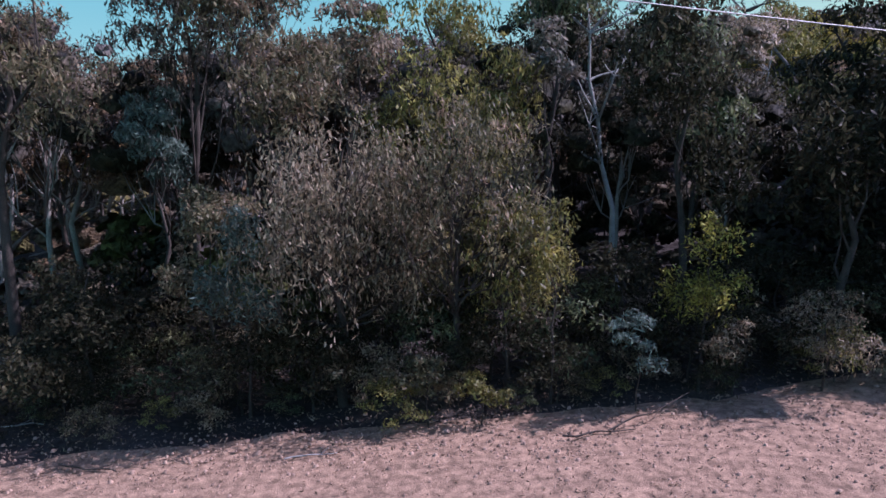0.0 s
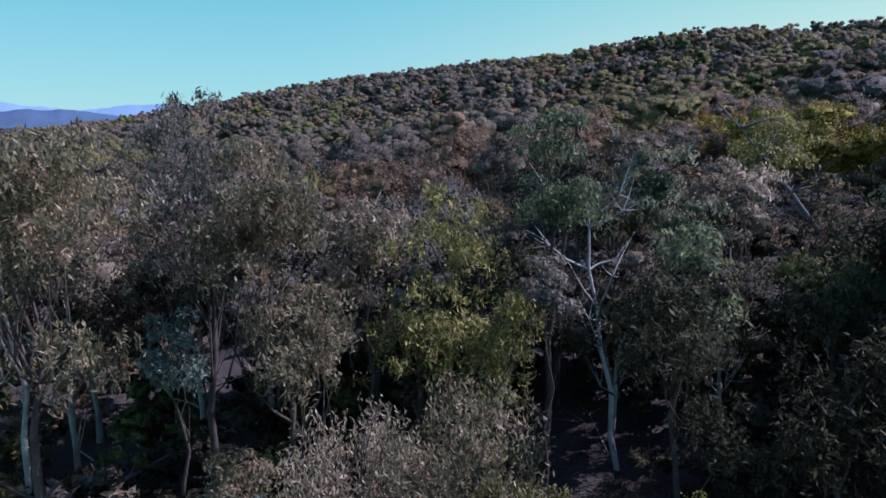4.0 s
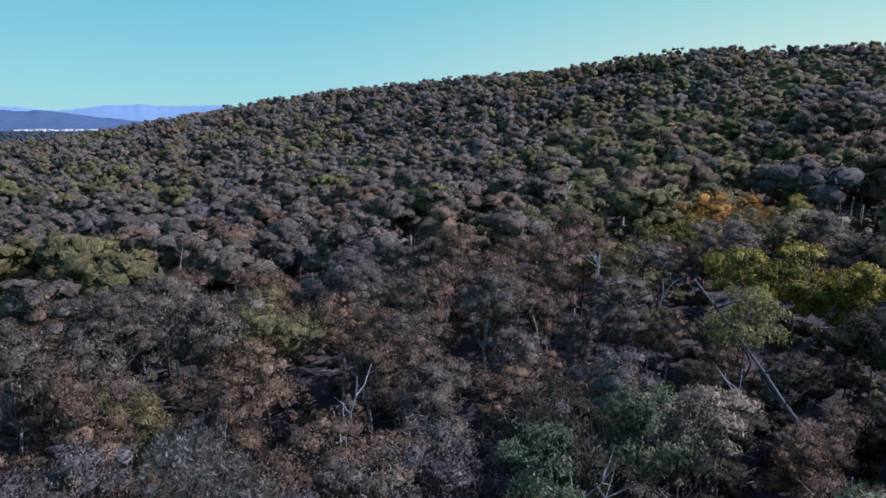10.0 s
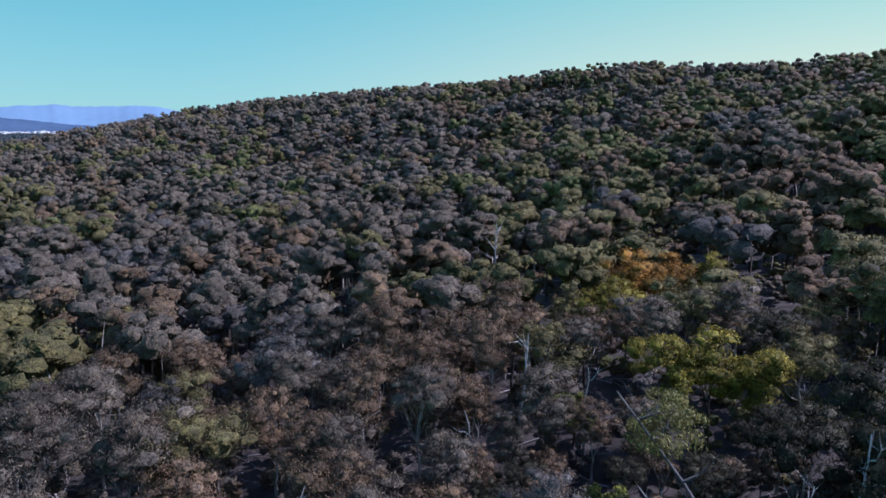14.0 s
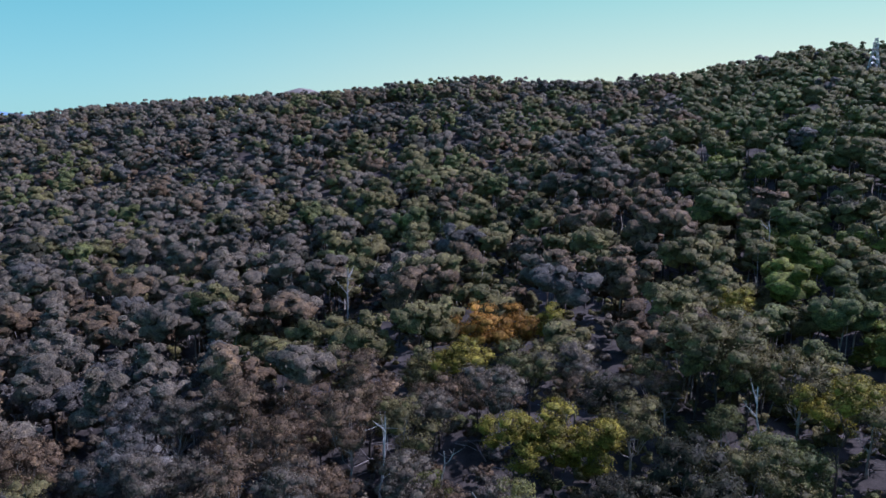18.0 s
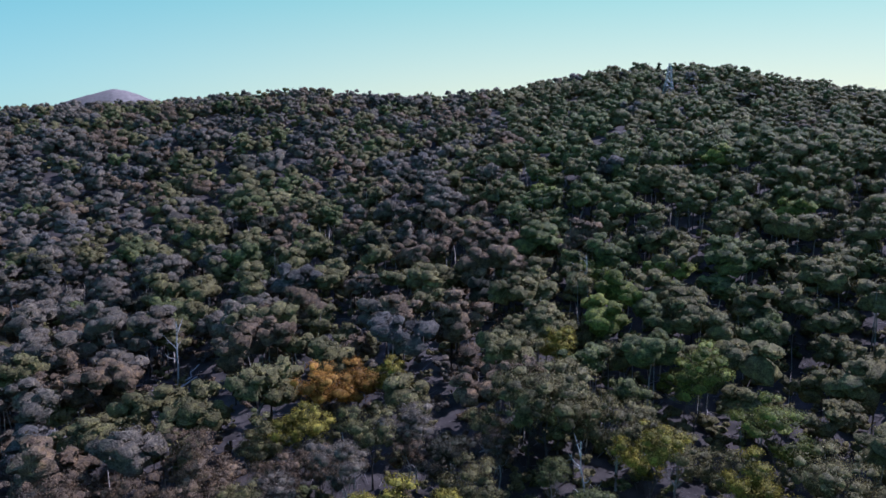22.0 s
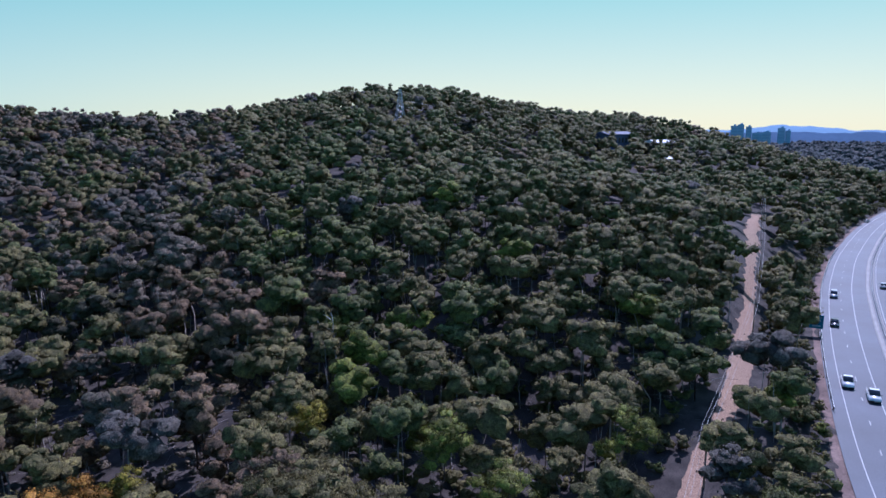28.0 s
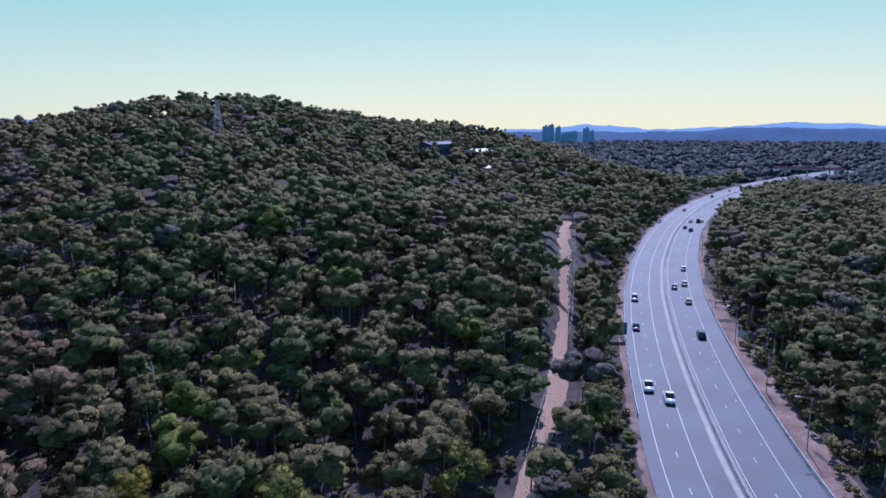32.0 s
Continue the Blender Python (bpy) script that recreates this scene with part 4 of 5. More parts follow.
def build_woods(name, X, Y, nlobe, nleaf, ll, lw, label, stems=True, heart=0.86, tall=(6.5, 13.0), wide=(4.2, 6.6), low=(0.25, 0.45)):
    """Joined woodland: every tree has a lobed crown of sprays, and a stem where it is near enough."""
    k = ~hidden(X, Y)
    if tall[1] > 5:
        for a, b in MARKED:
            k &= (X - a) ** 2 + (Y - b) ** 2 > 42
    X, Y = X[k], Y[k]
    Z = land(X, Y)
    V, F4, F3, M4, M3, N, n = [], [], [], [], [], [], 0
    for x, y, z in zip(X, Y, Z):
        if tall[1] > 4 and any((x - a) ** 2 + (y - b) ** 2 < c * c for a, b, c in CLEAR):
            continue
        key = LKEYS.index(mix_of(x, y, rngF))
        h = rngF.uniform(*tall)
        c, r = clumps(rngF, nlobe, h, rngF.uniform(*wide) * (0.55 + 0.45 * h / tall[1]), h * rngF.uniform(*low))
        p, d = shell(rngF, c, r * 1.12, nleaf, 0.7)
        v, f, nrm = leaves(rngF, p, d, ll, lw, 0.4, 0.8 if nleaf > 200 else 0.6)
        N.append(nrm), V.append(v + (x, y, z)), F4.append(f + n), M4.append(np.full(len(f), key))
        n += len(v)
        v, f, nrm = cores(rngF, c, r, heart, nleaf > 150)
        N.append(nrm), V.append(v + (x, y, z)), F3.append(f + n), M3.append(np.full(len(f), key))
        n += len(v)
        if stems:
            t, g = tube([(0, 0, -0.3), (0.15, 0.1, h * 0.4), (*(c[-1][:2] * 0.5), h * 0.8)], [0.17, 0.13, 0.05], 4)
            N.append((t - t.mean(0)) * (1, 1, 0) + (0, 0, 0.01)), V.append(t + (x, y, z)), F4.append(g + n), M4.append(np.full(len(g), len(LKEYS) + (rngF.random() < 0.45)))
            n += len(t)
            for _ in range(rngF.integers(0, 4)):
                a, b = rngF.uniform(-3.5, 3.5, 2), rngF.normal(0, 0.8, 2)
                hh = h * rngF.uniform(0.5, 0.95)
                t, g = tube([(*a, -0.2), (*(a + b * 0.4), hh * 0.5), (*(a + b), hh)], [0.09, 0.07, 0.02], 4)
                N.append((t - t.mean(0)) * (1, 1, 0) + (0, 0, 0.01)), V.append(t + (x, y, z)), F4.append(g + n), M4.append(np.full(len(g), len(LKEYS) + 1))
                n += len(t)
    me = mesh(name, np.concatenate(V), (np.concatenate(F4), np.concatenate(F3)), [LEAF[q] for q in LKEYS] + [BARK, BARK_PALE], np.concatenate(M4 + M3), normals=np.concatenate(N))
    return tagged(new(name, me), label, "woodland", kind="stuff")


build_woods("mid_woodland", *places(NEAR_END, 240, 7.4, 5.4), 10, 260, 0.55, 0.26, "dense grey-green eucalypt woodland on the lower slopes", heart=0.80, wide=(4.6, 7.2), tall=(7.5, 15.0), low=(0.36, 0.52))
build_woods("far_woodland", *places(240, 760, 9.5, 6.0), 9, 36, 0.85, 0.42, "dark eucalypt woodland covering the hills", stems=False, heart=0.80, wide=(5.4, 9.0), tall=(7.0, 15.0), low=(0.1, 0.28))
build_woods("near_scrub", *places(34, 100, 3.4), 3, 44, 0.36, 0.15, "low brown and dark scrub between the nearer trees", stems=False, heart=0.8, tall=(0.8, 3.2), wide=(1.2, 2.6), low=(0.02, 0.1))
build_woods("understorey_scrub", *places(100, 235, 4.6), 3, 36, 0.42, 0.2, "low grey-green scrub between the trees", stems=False, heart=0.85, tall=(0.9, 3.4), wide=(1.6, 3.2), low=(0.02, 0.1))


def build_scrub():
    """Low scrub that lines the highway and fills the strip beside the track."""
    rng = np.random.default_rng(91)
    line = spline(ROAD, 1.0)
    d = np.gradient(line, axis=0)
    d /= np.linalg.norm(d, axis=1)[:, None]
    k = rng.integers(0, len(line), 1500)
    k = k[(line[k, 0] > 70) & (line[k, 0] < 560)]
    off = np.where(rng.random(len(k)) < 0.6, rng.uniform(14.6, 22, len(k)), -rng.uniform(17.5, 24, len(k)))
    p = line[k] + np.stack([-d[k, 1], d[k, 0]], 1) * off[:, None]
    far, _ = away(p[:, 0], p[:, 1], TRACKLINE)
    p = p[far > 3.5]
    build_woods("roadside_scrub", p[:, 0], p[:, 1], 6, 70, 0.5, 0.3, "dark green scrub lining the highway", stems=False, heart=0.75, tall=(1.6, 4.6), wide=(1.3, 2.6), low=(0.02, 0.12))


build_scrub()



# ---- distance ----
def far_ring(name, az0, az1, dist, crest, base, colour, label, seed, step=0.25):
    """A far range of hills: a ridge between two bearings, its smooth crest profile fitted to the camera's view."""
    rng = np.random.default_rng(seed)
    n = int((az1 - az0) / step) + 1
    a = np.radians(np.linspace(az0, az1, n))
    prof = np.array([crest(math.degrees(q)) for q in a]) + np.convolve(rng.normal(0, 1, n + 4), np.ones(5) / 5, "valid") * 0.0016 * dist
    rows = []
    for k, (dd, hh) in enumerate(((0, 0), (0.05, 0.55), (0.10, 0.85), (0.14, 1.0), (0.24, 0.6), (0.34, 0))):
        r = dist * (1 + dd)
        rows.append(np.stack([r * np.sin(a), r * np.cos(a), base + (prof - base) * hh + np.convolve(rng.normal(0, 1, n + 12), np.ones(13) / 13, 'valid') * 0.003 * dist * (0 < hh < 1)], 1))
    v = np.concatenate(rows)
    i, j = np.meshgrid(np.arange(len(rows) - 1), np.arange(n - 1), indexing="ij")
    f = np.stack([i * n + j, i * n + j + 1, (i + 1) * n + j + 1, (i + 1) * n + j], -1).reshape(-1, 4)
    return tagged(new(name, mesh(name, v, f.astype(np.int32), [colour], flat=False)), label, "hills", kind="structure")


# far ranges: the blue of the haze is painted into their base colour
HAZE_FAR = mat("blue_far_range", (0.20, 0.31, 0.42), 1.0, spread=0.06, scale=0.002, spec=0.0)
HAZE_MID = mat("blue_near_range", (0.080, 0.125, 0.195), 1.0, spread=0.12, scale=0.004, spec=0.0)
BALD = mat("dry_grass_hill", (0.22, 0.19, 0.17), 1.0, spread=0.25, scale=0.01, spec=0.0)


def humps(*hs):
    return lambda q: sum(h * math.exp(-((q - c) / w) ** 2) for c, w, h in hs)


def elev(dist, eye=30.0):
    return lambda f: (lambda q: eye + dist * math.tan(radians(f(q))))


far_ring("distant_range", -44, 4, 4100, elev(4100)(humps((-34, 8, 1.9), (-22.3, 4.0, 1.35), (-15.5, 4.5, 1.65), (-6, 5, 0.9))), -10, HAZE_FAR, "mountain range on the horizon, painted haze blue", 61)
far_ring("distant_range", -44, -18, 3300, elev(3300)(humps((-27.5, 5.5, 1.05), (-38, 7, 1.0))), -10, HAZE_MID, "ridge before the far mountains, painted darker haze blue", 62)
far_ring("bald_hill", 0, 16, 1500, elev(1500, 50)(humps((8.5, 2.6, 2.7), (5.0, 2.0, 1.2), (12.0, 2.4, 1.2))), 20, BALD, "bare dry-grass hill beyond the ridge", 63)
far_ring("distant_range", 20, 66, 4000, elev(4000, 70)(humps((36, 7, 0.5), (60, 8, 0.3))), 0, HAZE_FAR, "hills beyond the wooded summit, painted pale haze blue", 64)
far_ring("distant_range", 66, 130, 4000, elev(4000, 67)(humps((92, 60, -0.5), (80.3, 3.2, 0.50), (95, 6, 0.65), (106, 5, 0.55), (118, 9, 0.6))), 0, HAZE_FAR, "hills beyond the city, painted haze blue", 65)
# set high enough to hide the bare far plain from the camera
far_ring("distant_range", 67, 130, 2600, elev(2600, 67)(humps((92, 60, -0.62), (92, 4.0, 0.36), (100, 6, 0.30), (112, 8, 0.42))), 0, HAZE_MID, "wooded rise beyond the highway, painted dark haze blue", 66)


# these crowns take the far leaf, with haze painted into its colour
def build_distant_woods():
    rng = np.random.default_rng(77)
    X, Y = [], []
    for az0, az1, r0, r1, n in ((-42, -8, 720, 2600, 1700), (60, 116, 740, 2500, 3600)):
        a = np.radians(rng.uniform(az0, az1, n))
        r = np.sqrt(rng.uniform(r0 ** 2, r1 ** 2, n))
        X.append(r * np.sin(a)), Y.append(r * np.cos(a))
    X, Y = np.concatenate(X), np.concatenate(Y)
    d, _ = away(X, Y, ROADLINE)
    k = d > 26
    build_woods("distant_woodland", X[k], Y[k], 4, 0, 5.0, 3.4, "woodland reaching to the horizon, haze blue painted into its leaves", stems=False, tall=(9, 15), wide=(10, 17))


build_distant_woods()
# tower walls: the haze in front of them is painted in as pale blue
GLASS_FAR = mat("hazy_tower_wall", (0.30, 0.42, 0.58), 0.6, spread=0.1, scale=0.05)
PALEWALL = mat("pale_wall", (0.62, 0.60, 0.57), 0.8, spread=0.1, scale=0.4)
ROOFW = mat("white_metal_roof", (0.80, 0.79, 0.77), 0.5, spread=0.06, scale=0.5)
BLUEWALL = mat("blue_grey_wall", (0.060, 0.080, 0.150), 0.7, spread=0.12, scale=0.3)
# tower windows lightened towards the wall tone, again painted haze
TOWERGLASS = mat("tower_glass", (0.24, 0.35, 0.50), 0.5, spread=0.1, scale=0.1)
DARKGLASS = mat("dark_window", (0.03, 0.035, 0.045), 0.2, spread=0.1, scale=1.0, spec=0.6)


def polar(az, r):
    return r * math.sin(radians(az)), r * math.cos(radians(az))


def tower(az, r, w, d, top, label):
    x, y = polar(az, r)
    z0 = high(x, y)
    ob = new("tower_block")
    ob.matrix_world = pose(x, y, z0, 0, 0, -az)
    h = top - z0
    part("wall", boxm(0, 0, h / 2 - 1, w, d, h + 2, 0.4), GLASS_FAR, ob)
    part("roof_plant", boxm(w * 0.1, 0, h + 2, w * 0.4, d * 0.5, 4, 0.2), GLASS_FAR, ob)
    k = 0
    while 5 + k * 9 < h - 3:
        part("window_band", boxm(0, -d / 2 - 0.15, 5 + k * 9, w * 0.8, 0.4, 4.0), TOWERGLASS, ob)
        k += 1
    return tagged(ob, label, "building", "city towers")


for az, w, top, label in ((76.5, 20, 74, "tall hazy blue city tower"), (76.95, 18, 78, "tallest hazy blue city tower"), (77.5, 16, 72, "hazy blue city tower beside the tallest"), (78.1, 28, 53, "broad low city block"), (78.7, 26, 56, "broad hazy city block"), (79.7, 20, 68, "slim hazy city tower"), (80.15, 14, 60, "short hazy city tower")):
    tower(az, 2300, w, 20, top - 10, label)


def hall(x, y, turn, w, d, h, wall, roof, label, nwin, sink=0.0):
    """A low building: walls, shallow gabled roof, a row of windows with sills."""
    ob = new("house")
    ob.matrix_world = pose(x, y, high(x, y) - sink, 0, 0, turn)
    part("wall", boxm(0, 0, h / 2 - 3, w, d, h + 6, 0.05), wall, ob)
    bm = bmesh.new()
    v = [bm.verts.new(p) for p in ((-w / 2 - 0.6, -d / 2 - 0.6, h), (w / 2 + 0.6, -d / 2 - 0.6, h), (w / 2 + 0.6, d / 2 + 0.6, h), (-w / 2 - 0.6, d / 2 + 0.6, h), (-w / 2 - 0.6, 0, h + d * 0.16), (w / 2 + 0.6, 0, h + d * 0.16))]
    for f in ((0, 1, 5, 4), (3, 4, 5, 2), (0, 4, 3), (1, 2, 5), (0, 3, 2, 1)):
        bm.faces.new([v[i] for i in f])
    part("roof", bm, roof, ob)
    for i in range(nwin):
        px = -w / 2 + (i + 0.5) * w / nwin
        win = part("window", boxm(px, -d / 2 - 0.03, h * 0.55, w / nwin * 0.55, 0.14, h * 0.36, 0.02), DARKGLASS, ob)
        part("sill", boxm(px, -d / 2 - 0.1, h * 0.55 - h * 0.2, w / nwin * 0.6, 0.22, 0.12, 0.02), wall, win)
    return tagged(ob, label, "building", "hillside buildings")


hall(*polar(71.0, 470), -20, 18, 9, 7.0, PALEWALL, ROOFW, "white-roofed hall among the trees", 6, -0.5)
hall(*polar(71.3, 430), -15, 11, 7, 5.0, PALEWALL, ROOFW, "pale house with a bright metal roof", 3, -1.0)
hall(*polar(67.6, 450), -15, 26, 10, 8.0, BLUEWALL, BLUEWALL, "blue-grey hillside building behind treetops", 8, -2)


def build_town():
    """Pale far-off town in the valley: many tiny roofs in one sheet."""
    rng = np.random.default_rng(5)
    V, F = [], []
    for i in range(420):
        az, r = rng.uniform(-29.5, -18.5), rng.uniform(2500, 3150)
        x, y = polar(az, r)
        bm_w, bm_h = rng.uniform(8, 26), rng.uniform(4, 9)
        z = -4.0
        c = np.array([(-1, -1, 0), (1, -1, 0), (1, 1, 0), (-1, 1, 0), (-1, -1, 1), (1, -1, 1), (1, 1, 1), (-1, 1, 1)], float) * (bm_w / 2, 5, bm_h) + (x, y, z + rng.uniform(0, 14))
        V.append(c)
        F.append(np.array([(0, 1, 5, 4), (1, 2, 6, 5), (2, 3, 7, 6), (3, 0, 4, 7), (4, 5, 6, 7)]) + 8 * i)
    tagged(new("far_town", mesh("far_town", np.concatenate(V), np.concatenate(F).astype(np.int32), [PALEWALL])), "pale roofs of a far town in the valley", "town", kind="stuff")


build_town()


# ---- transmission pylon on the hill ----
def build_pylon(x, y, turn, h=27.0):
    ob = new("transmission_pylon")
    ob.matrix_world = pose(x, y, high(x, y) - 0.3, 0, 0, turn)

    def half(z):
        return 2.6 * (1 - z / h) ** 1.15 + 0.45

    def bar(a, b, r=0.09):
        return mesh("bar", *tube([a, b], [r, r], 4), [STEEL])
    lv = [h * q for q in (0, 0.18, 0.35, 0.5, 0.63, 0.74, 0.83, 0.92, 1)]
    for sx, sy in ((1, 1), (1, -1), (-1, 1), (-1, -1)):
        child("leg", mesh("leg", *tube([(sx * half(z), sy * half(z), z) for z in lv], [0.14] * len(lv), 4), [STEEL]), ob)
    for a, b in zip(lv, lv[1:]):
        for (s0, t0), (s1, t1) in (((1, 1), (1, -1)), ((1, -1), (-1, -1)), ((-1, -1), (-1, 1)), ((-1, 1), (1, 1))):
            child("brace", bar((s0 * half(a), t0 * half(a), a), (s1 * half(b), t1 * half(b), b)), ob)
            child("brace", bar((s1 * half(a), t1 * half(a), a), (s0 * half(b), t0 * half(b), b)), ob)
    for z, w in ((h - 9.5, 5.0), (h - 6.0, 4.2), (h - 2.5, 3.6)):
        for s in (1, -1):
            child("cross_arm", mesh("cross_arm", *joined([tube([(s * half(z), 0.4, z), (s * w, 0, z + 0.3)], [0.1, 0.06], 4), tube([(s * half(z), -0.4, z), (s * w, 0, z + 0.3)], [0.1, 0.06], 4), tube([(s * half(z), 0, z + 1.4), (s * w, 0, z + 0.3)], [0.08, 0.05], 4)]), [STEEL]), ob)
            child("insulator", mesh("insulator", *tube([(s * w, 0, z + 0.3), (s * w, 0, z - 1.1)], [0.1, 0.1], 6), [PALEWALL]), ob)
    return tagged(ob, "steel lattice transmission pylon among hilltop trees", "pylon")


PY = polar(50.6, 395)
build_pylon(*PY, 20, 83.0 - high(*PY))


def cable(name, a, b, sag, r, label, group, n=40, wood=None):
    a, b = np.array(a, float), np.array(b, float)
    pts = [a + (b - a) * i / n - np.array((0, 0, 4 * sag * (i / n) * (1 - i / n))) for i in range(n + 1)]
    return tagged(new(name, mesh(name, *tube(pts, [r] * (n + 1), 5), [wood or WIRE], flat=False)), label, "cable", group)


PZ = 80.0 - 27.0
for z, w in ((16.4, 5.0), (19.9, 4.2), (23.4, 3.6)):
    e = polar(79, 900)
    cable("transmission_line", (PY[0] + w * 0.9, PY[1] - 0.3 * w, PZ + z), (e[0], e[1], 44 + z - 16), 9, 0.045, "high-voltage conductor sagging from the pylon", "transmission lines")


# ---- power line along the track ----
POLES = [(-28.0, -3.4), (31.0, 16.4), (103.0, 27.6), (168.0, 35.2), (236.0, 48.0), (318.0, 64.5)]
WIRES = ((-0.78, 0.0), (0.0, 0.65), (0.74, 0.0))      # sideways offset and lift of the three wires


def pole_top(i):
    x, y = POLES[i]
    return (10.76, 8.16)[i] if i < 2 else high(x, y) + 10.0


def build_pole(i):
    x, y = POLES[i]
    h = pole_top(i) - high(x, y)
    a = POLES[max(0, i - 1)]
    b = POLES[min(len(POLES) - 1, i + 1)]
    turn = math.degrees(math.atan2(b[1] - a[1], b[0] - a[0]))
    ob = new("power_pole")
    ob.matrix_world = pose(x, y, high(x, y) - 0.5, 0, 0, turn)
    child("post", mesh("post", *tube([(0, 0, 0), (0.02, 0, h * 0.5), (0, 0, h + 1.0)], [0.17, 0.14, 0.11], 10), [TIMBER], flat=False), ob)
    part("cross_arm", boxm(0.16, 0, h + 0.35, 0.1, 2.0, 0.12, 0.012), TIMBER, ob)
    for s in (-1, 1):
        child("brace", mesh("brace", *tube([(0.14, s * 0.75, h + 0.3), (0.12, 0, h - 0.4)], [0.02, 0.02], 4), [STEEL]), ob)
    for o, up in WIRES:
        child("insulator", mesh("insulator", *tube([(0.16, o, h + 0.4 + up), (0.16, o, h + 0.47 + up), (0.16, o, h + 0.55 + up), (0.16, o, h + 0.6 + up)], [0.03, 0.07, 0.06, 0.02], 8), [PALEWALL], flat=False), ob)
    return tagged(ob, "weathered timber power pole with a cross-arm", "pole", "power poles")


for i in range(len(POLES)):
    build_pole(i)
for i in range(len(POLES) - 1):
    (x0, y0), (x1, y1) = POLES[i], POLES[i + 1]
    d = np.array((x1 - x0, y1 - y0)) / math.hypot(x1 - x0, y1 - y0)
    nx, ny = -d[1], d[0]
    for o, up in WIRES:
        cable("power_line", (x0 + nx * o, y0 + ny * o, pole_top(i) + 0.1 + up), (x1 + nx * o, y1 + ny * o, pole_top(i + 1) + 0.1 + up), 0.75 if i == 0 else 1.2, 0.008 if i == 0 else 0.022, "bare aluminium power line above the track", "track power lines")


# ---- highway furniture ----
S_HWY = np.concatenate([[0], np.cumsum(np.linalg.norm(np.diff(HWY, axis=0), axis=1))])


def on_road(x, off):
    """Plan place and heading of a point on the road, by its x along the centre line and its sideways offset."""
    i = int(np.argmin(np.abs(HWY[:, 0] - x)))
    d = HWY[min(i + 1, len(HWY) - 1)] - HWY[max(i - 1, 0)]
    d = d / np.linalg.norm(d)
    p = HWY[i] + d * (x - HWY[i, 0]) / max(0.2, d[0]) + np.array((-d[1], d[0])) * off
    return p[0], p[1], float(road_z(np.array(p[0]))), math.degrees(math.atan2(d[1], d[0]))


def wall_along(name, profile, material, label, x0, x1, parent=None, cat="barrier"):
    """A long low body: a cross-section (offset, height) carried along the road."""
    line = HWY[(HWY[:, 0] > x0) & (HWY[:, 0] < x1)]
    v, f = ribbon(line, [p[0] for p in profile], hz)
    v[:, 2] += np.tile([p[1] for p in profile], len(line))
    me = mesh(name, v, f, [material])
    if parent:
        return child(name, me, parent, label)
    return tagged(new(name, me), label, cat, kind="structure")


wall_along("median_kerb", [(0.25, 0.0), (0.20, 0.16), (-0.85, 0.18), (-0.90, 0.02)], CONCRETE, "pale concrete median kerb strip", 20, 900)
wall_along("median_kerb", [(-1.95, 0.0), (-2.0, 0.16), (-2.15, 0.16), (-2.2, 0.0)], CONCRETE, "narrow concrete kerb beside the median rail", 20, 900)
median = wall_along("guard_rail", [(-1.4, 0.45), (-1.35, 0.52), (-1.4, 0.6), (-1.35, 0.68), (-1.4, 0.78), (-1.46, 0.78), (-1.46, 0.45), (-1.4, 0.45)], STEEL, "galvanised steel guard rail along the median", 20, 900)
edge = wall_along("guard_rail", [(-14.2, 0.35), (-14.26, 0.5), (-14.2, 0.6), (-14.26, 0.7), (-14.2, 0.85), (-14.32, 0.85), (-14.32, 0.35), (-14.2, 0.35)], PALEWALL, "pale guard rail beside the outer lane", 20, 900)
edge2 = wall_along("guard_rail", [(12.3, 0.35), (12.36, 0.5), (12.3, 0.6), (12.36, 0.7), (12.3, 0.85), (12.42, 0.85), (12.42, 0.35), (12.3, 0.35)], STEEL, "steel guard rail below the roadside trees", 140, 330)
POST = mesh("post", *tube([(0, 0, 0), (0, 0, 0.8)], [0.07, 0.07], 5), [STEEL])
for rail, off, x0, x1, st in ((median, -1.5, 90, 420, 6.0), (edge, -14.4, 90, 420, 6.0), (edge2, 12.5, 142, 328, 6.0)):
    x = x0
    while x < x1:
        a, b, z, w = on_road(x, off)
        child("post", POST, rail).matrix_world = pose(a, b, z)
        x += st


# bare pink earth verges
VERGE = mat("bare_pink_earth", (0.20, 0.14, 0.115), 1.0, spread=0.4, scale=0.15, bump=0.6, fine=20)
rv = np.random.default_rng(8)
ln = HWY[(HWY[:, 0] > 60) & (HWY[:, 0] < 800)]
jig = np.convolve(rv.normal(0, 1, len(ln) + 8), np.ones(9) / 9, "valid") * 3
for name, offs in (("verge", [-14.75, -16.5, -18.5 + jig * 0.6, -20.0 + jig * 0.6][::-1]), ("verge", [12.65, 13.4, 14.4 + jig * 0.3])):
    v, f = ribbon(ln, offs, lambda x, y, l: np.maximum(land(x, y), road_z(l[:, 0]) - 0.3), 0.06)
    tagged(new(name, mesh(name, v, f, [VERGE], flat=False)), "bare pinkish earth verge beside the highway", "verge", kind="structure")

SIGNBLUE = mat("sign_teal", (0.015, 0.15, 0.22), 0.45, spread=0.06, scale=1.0)


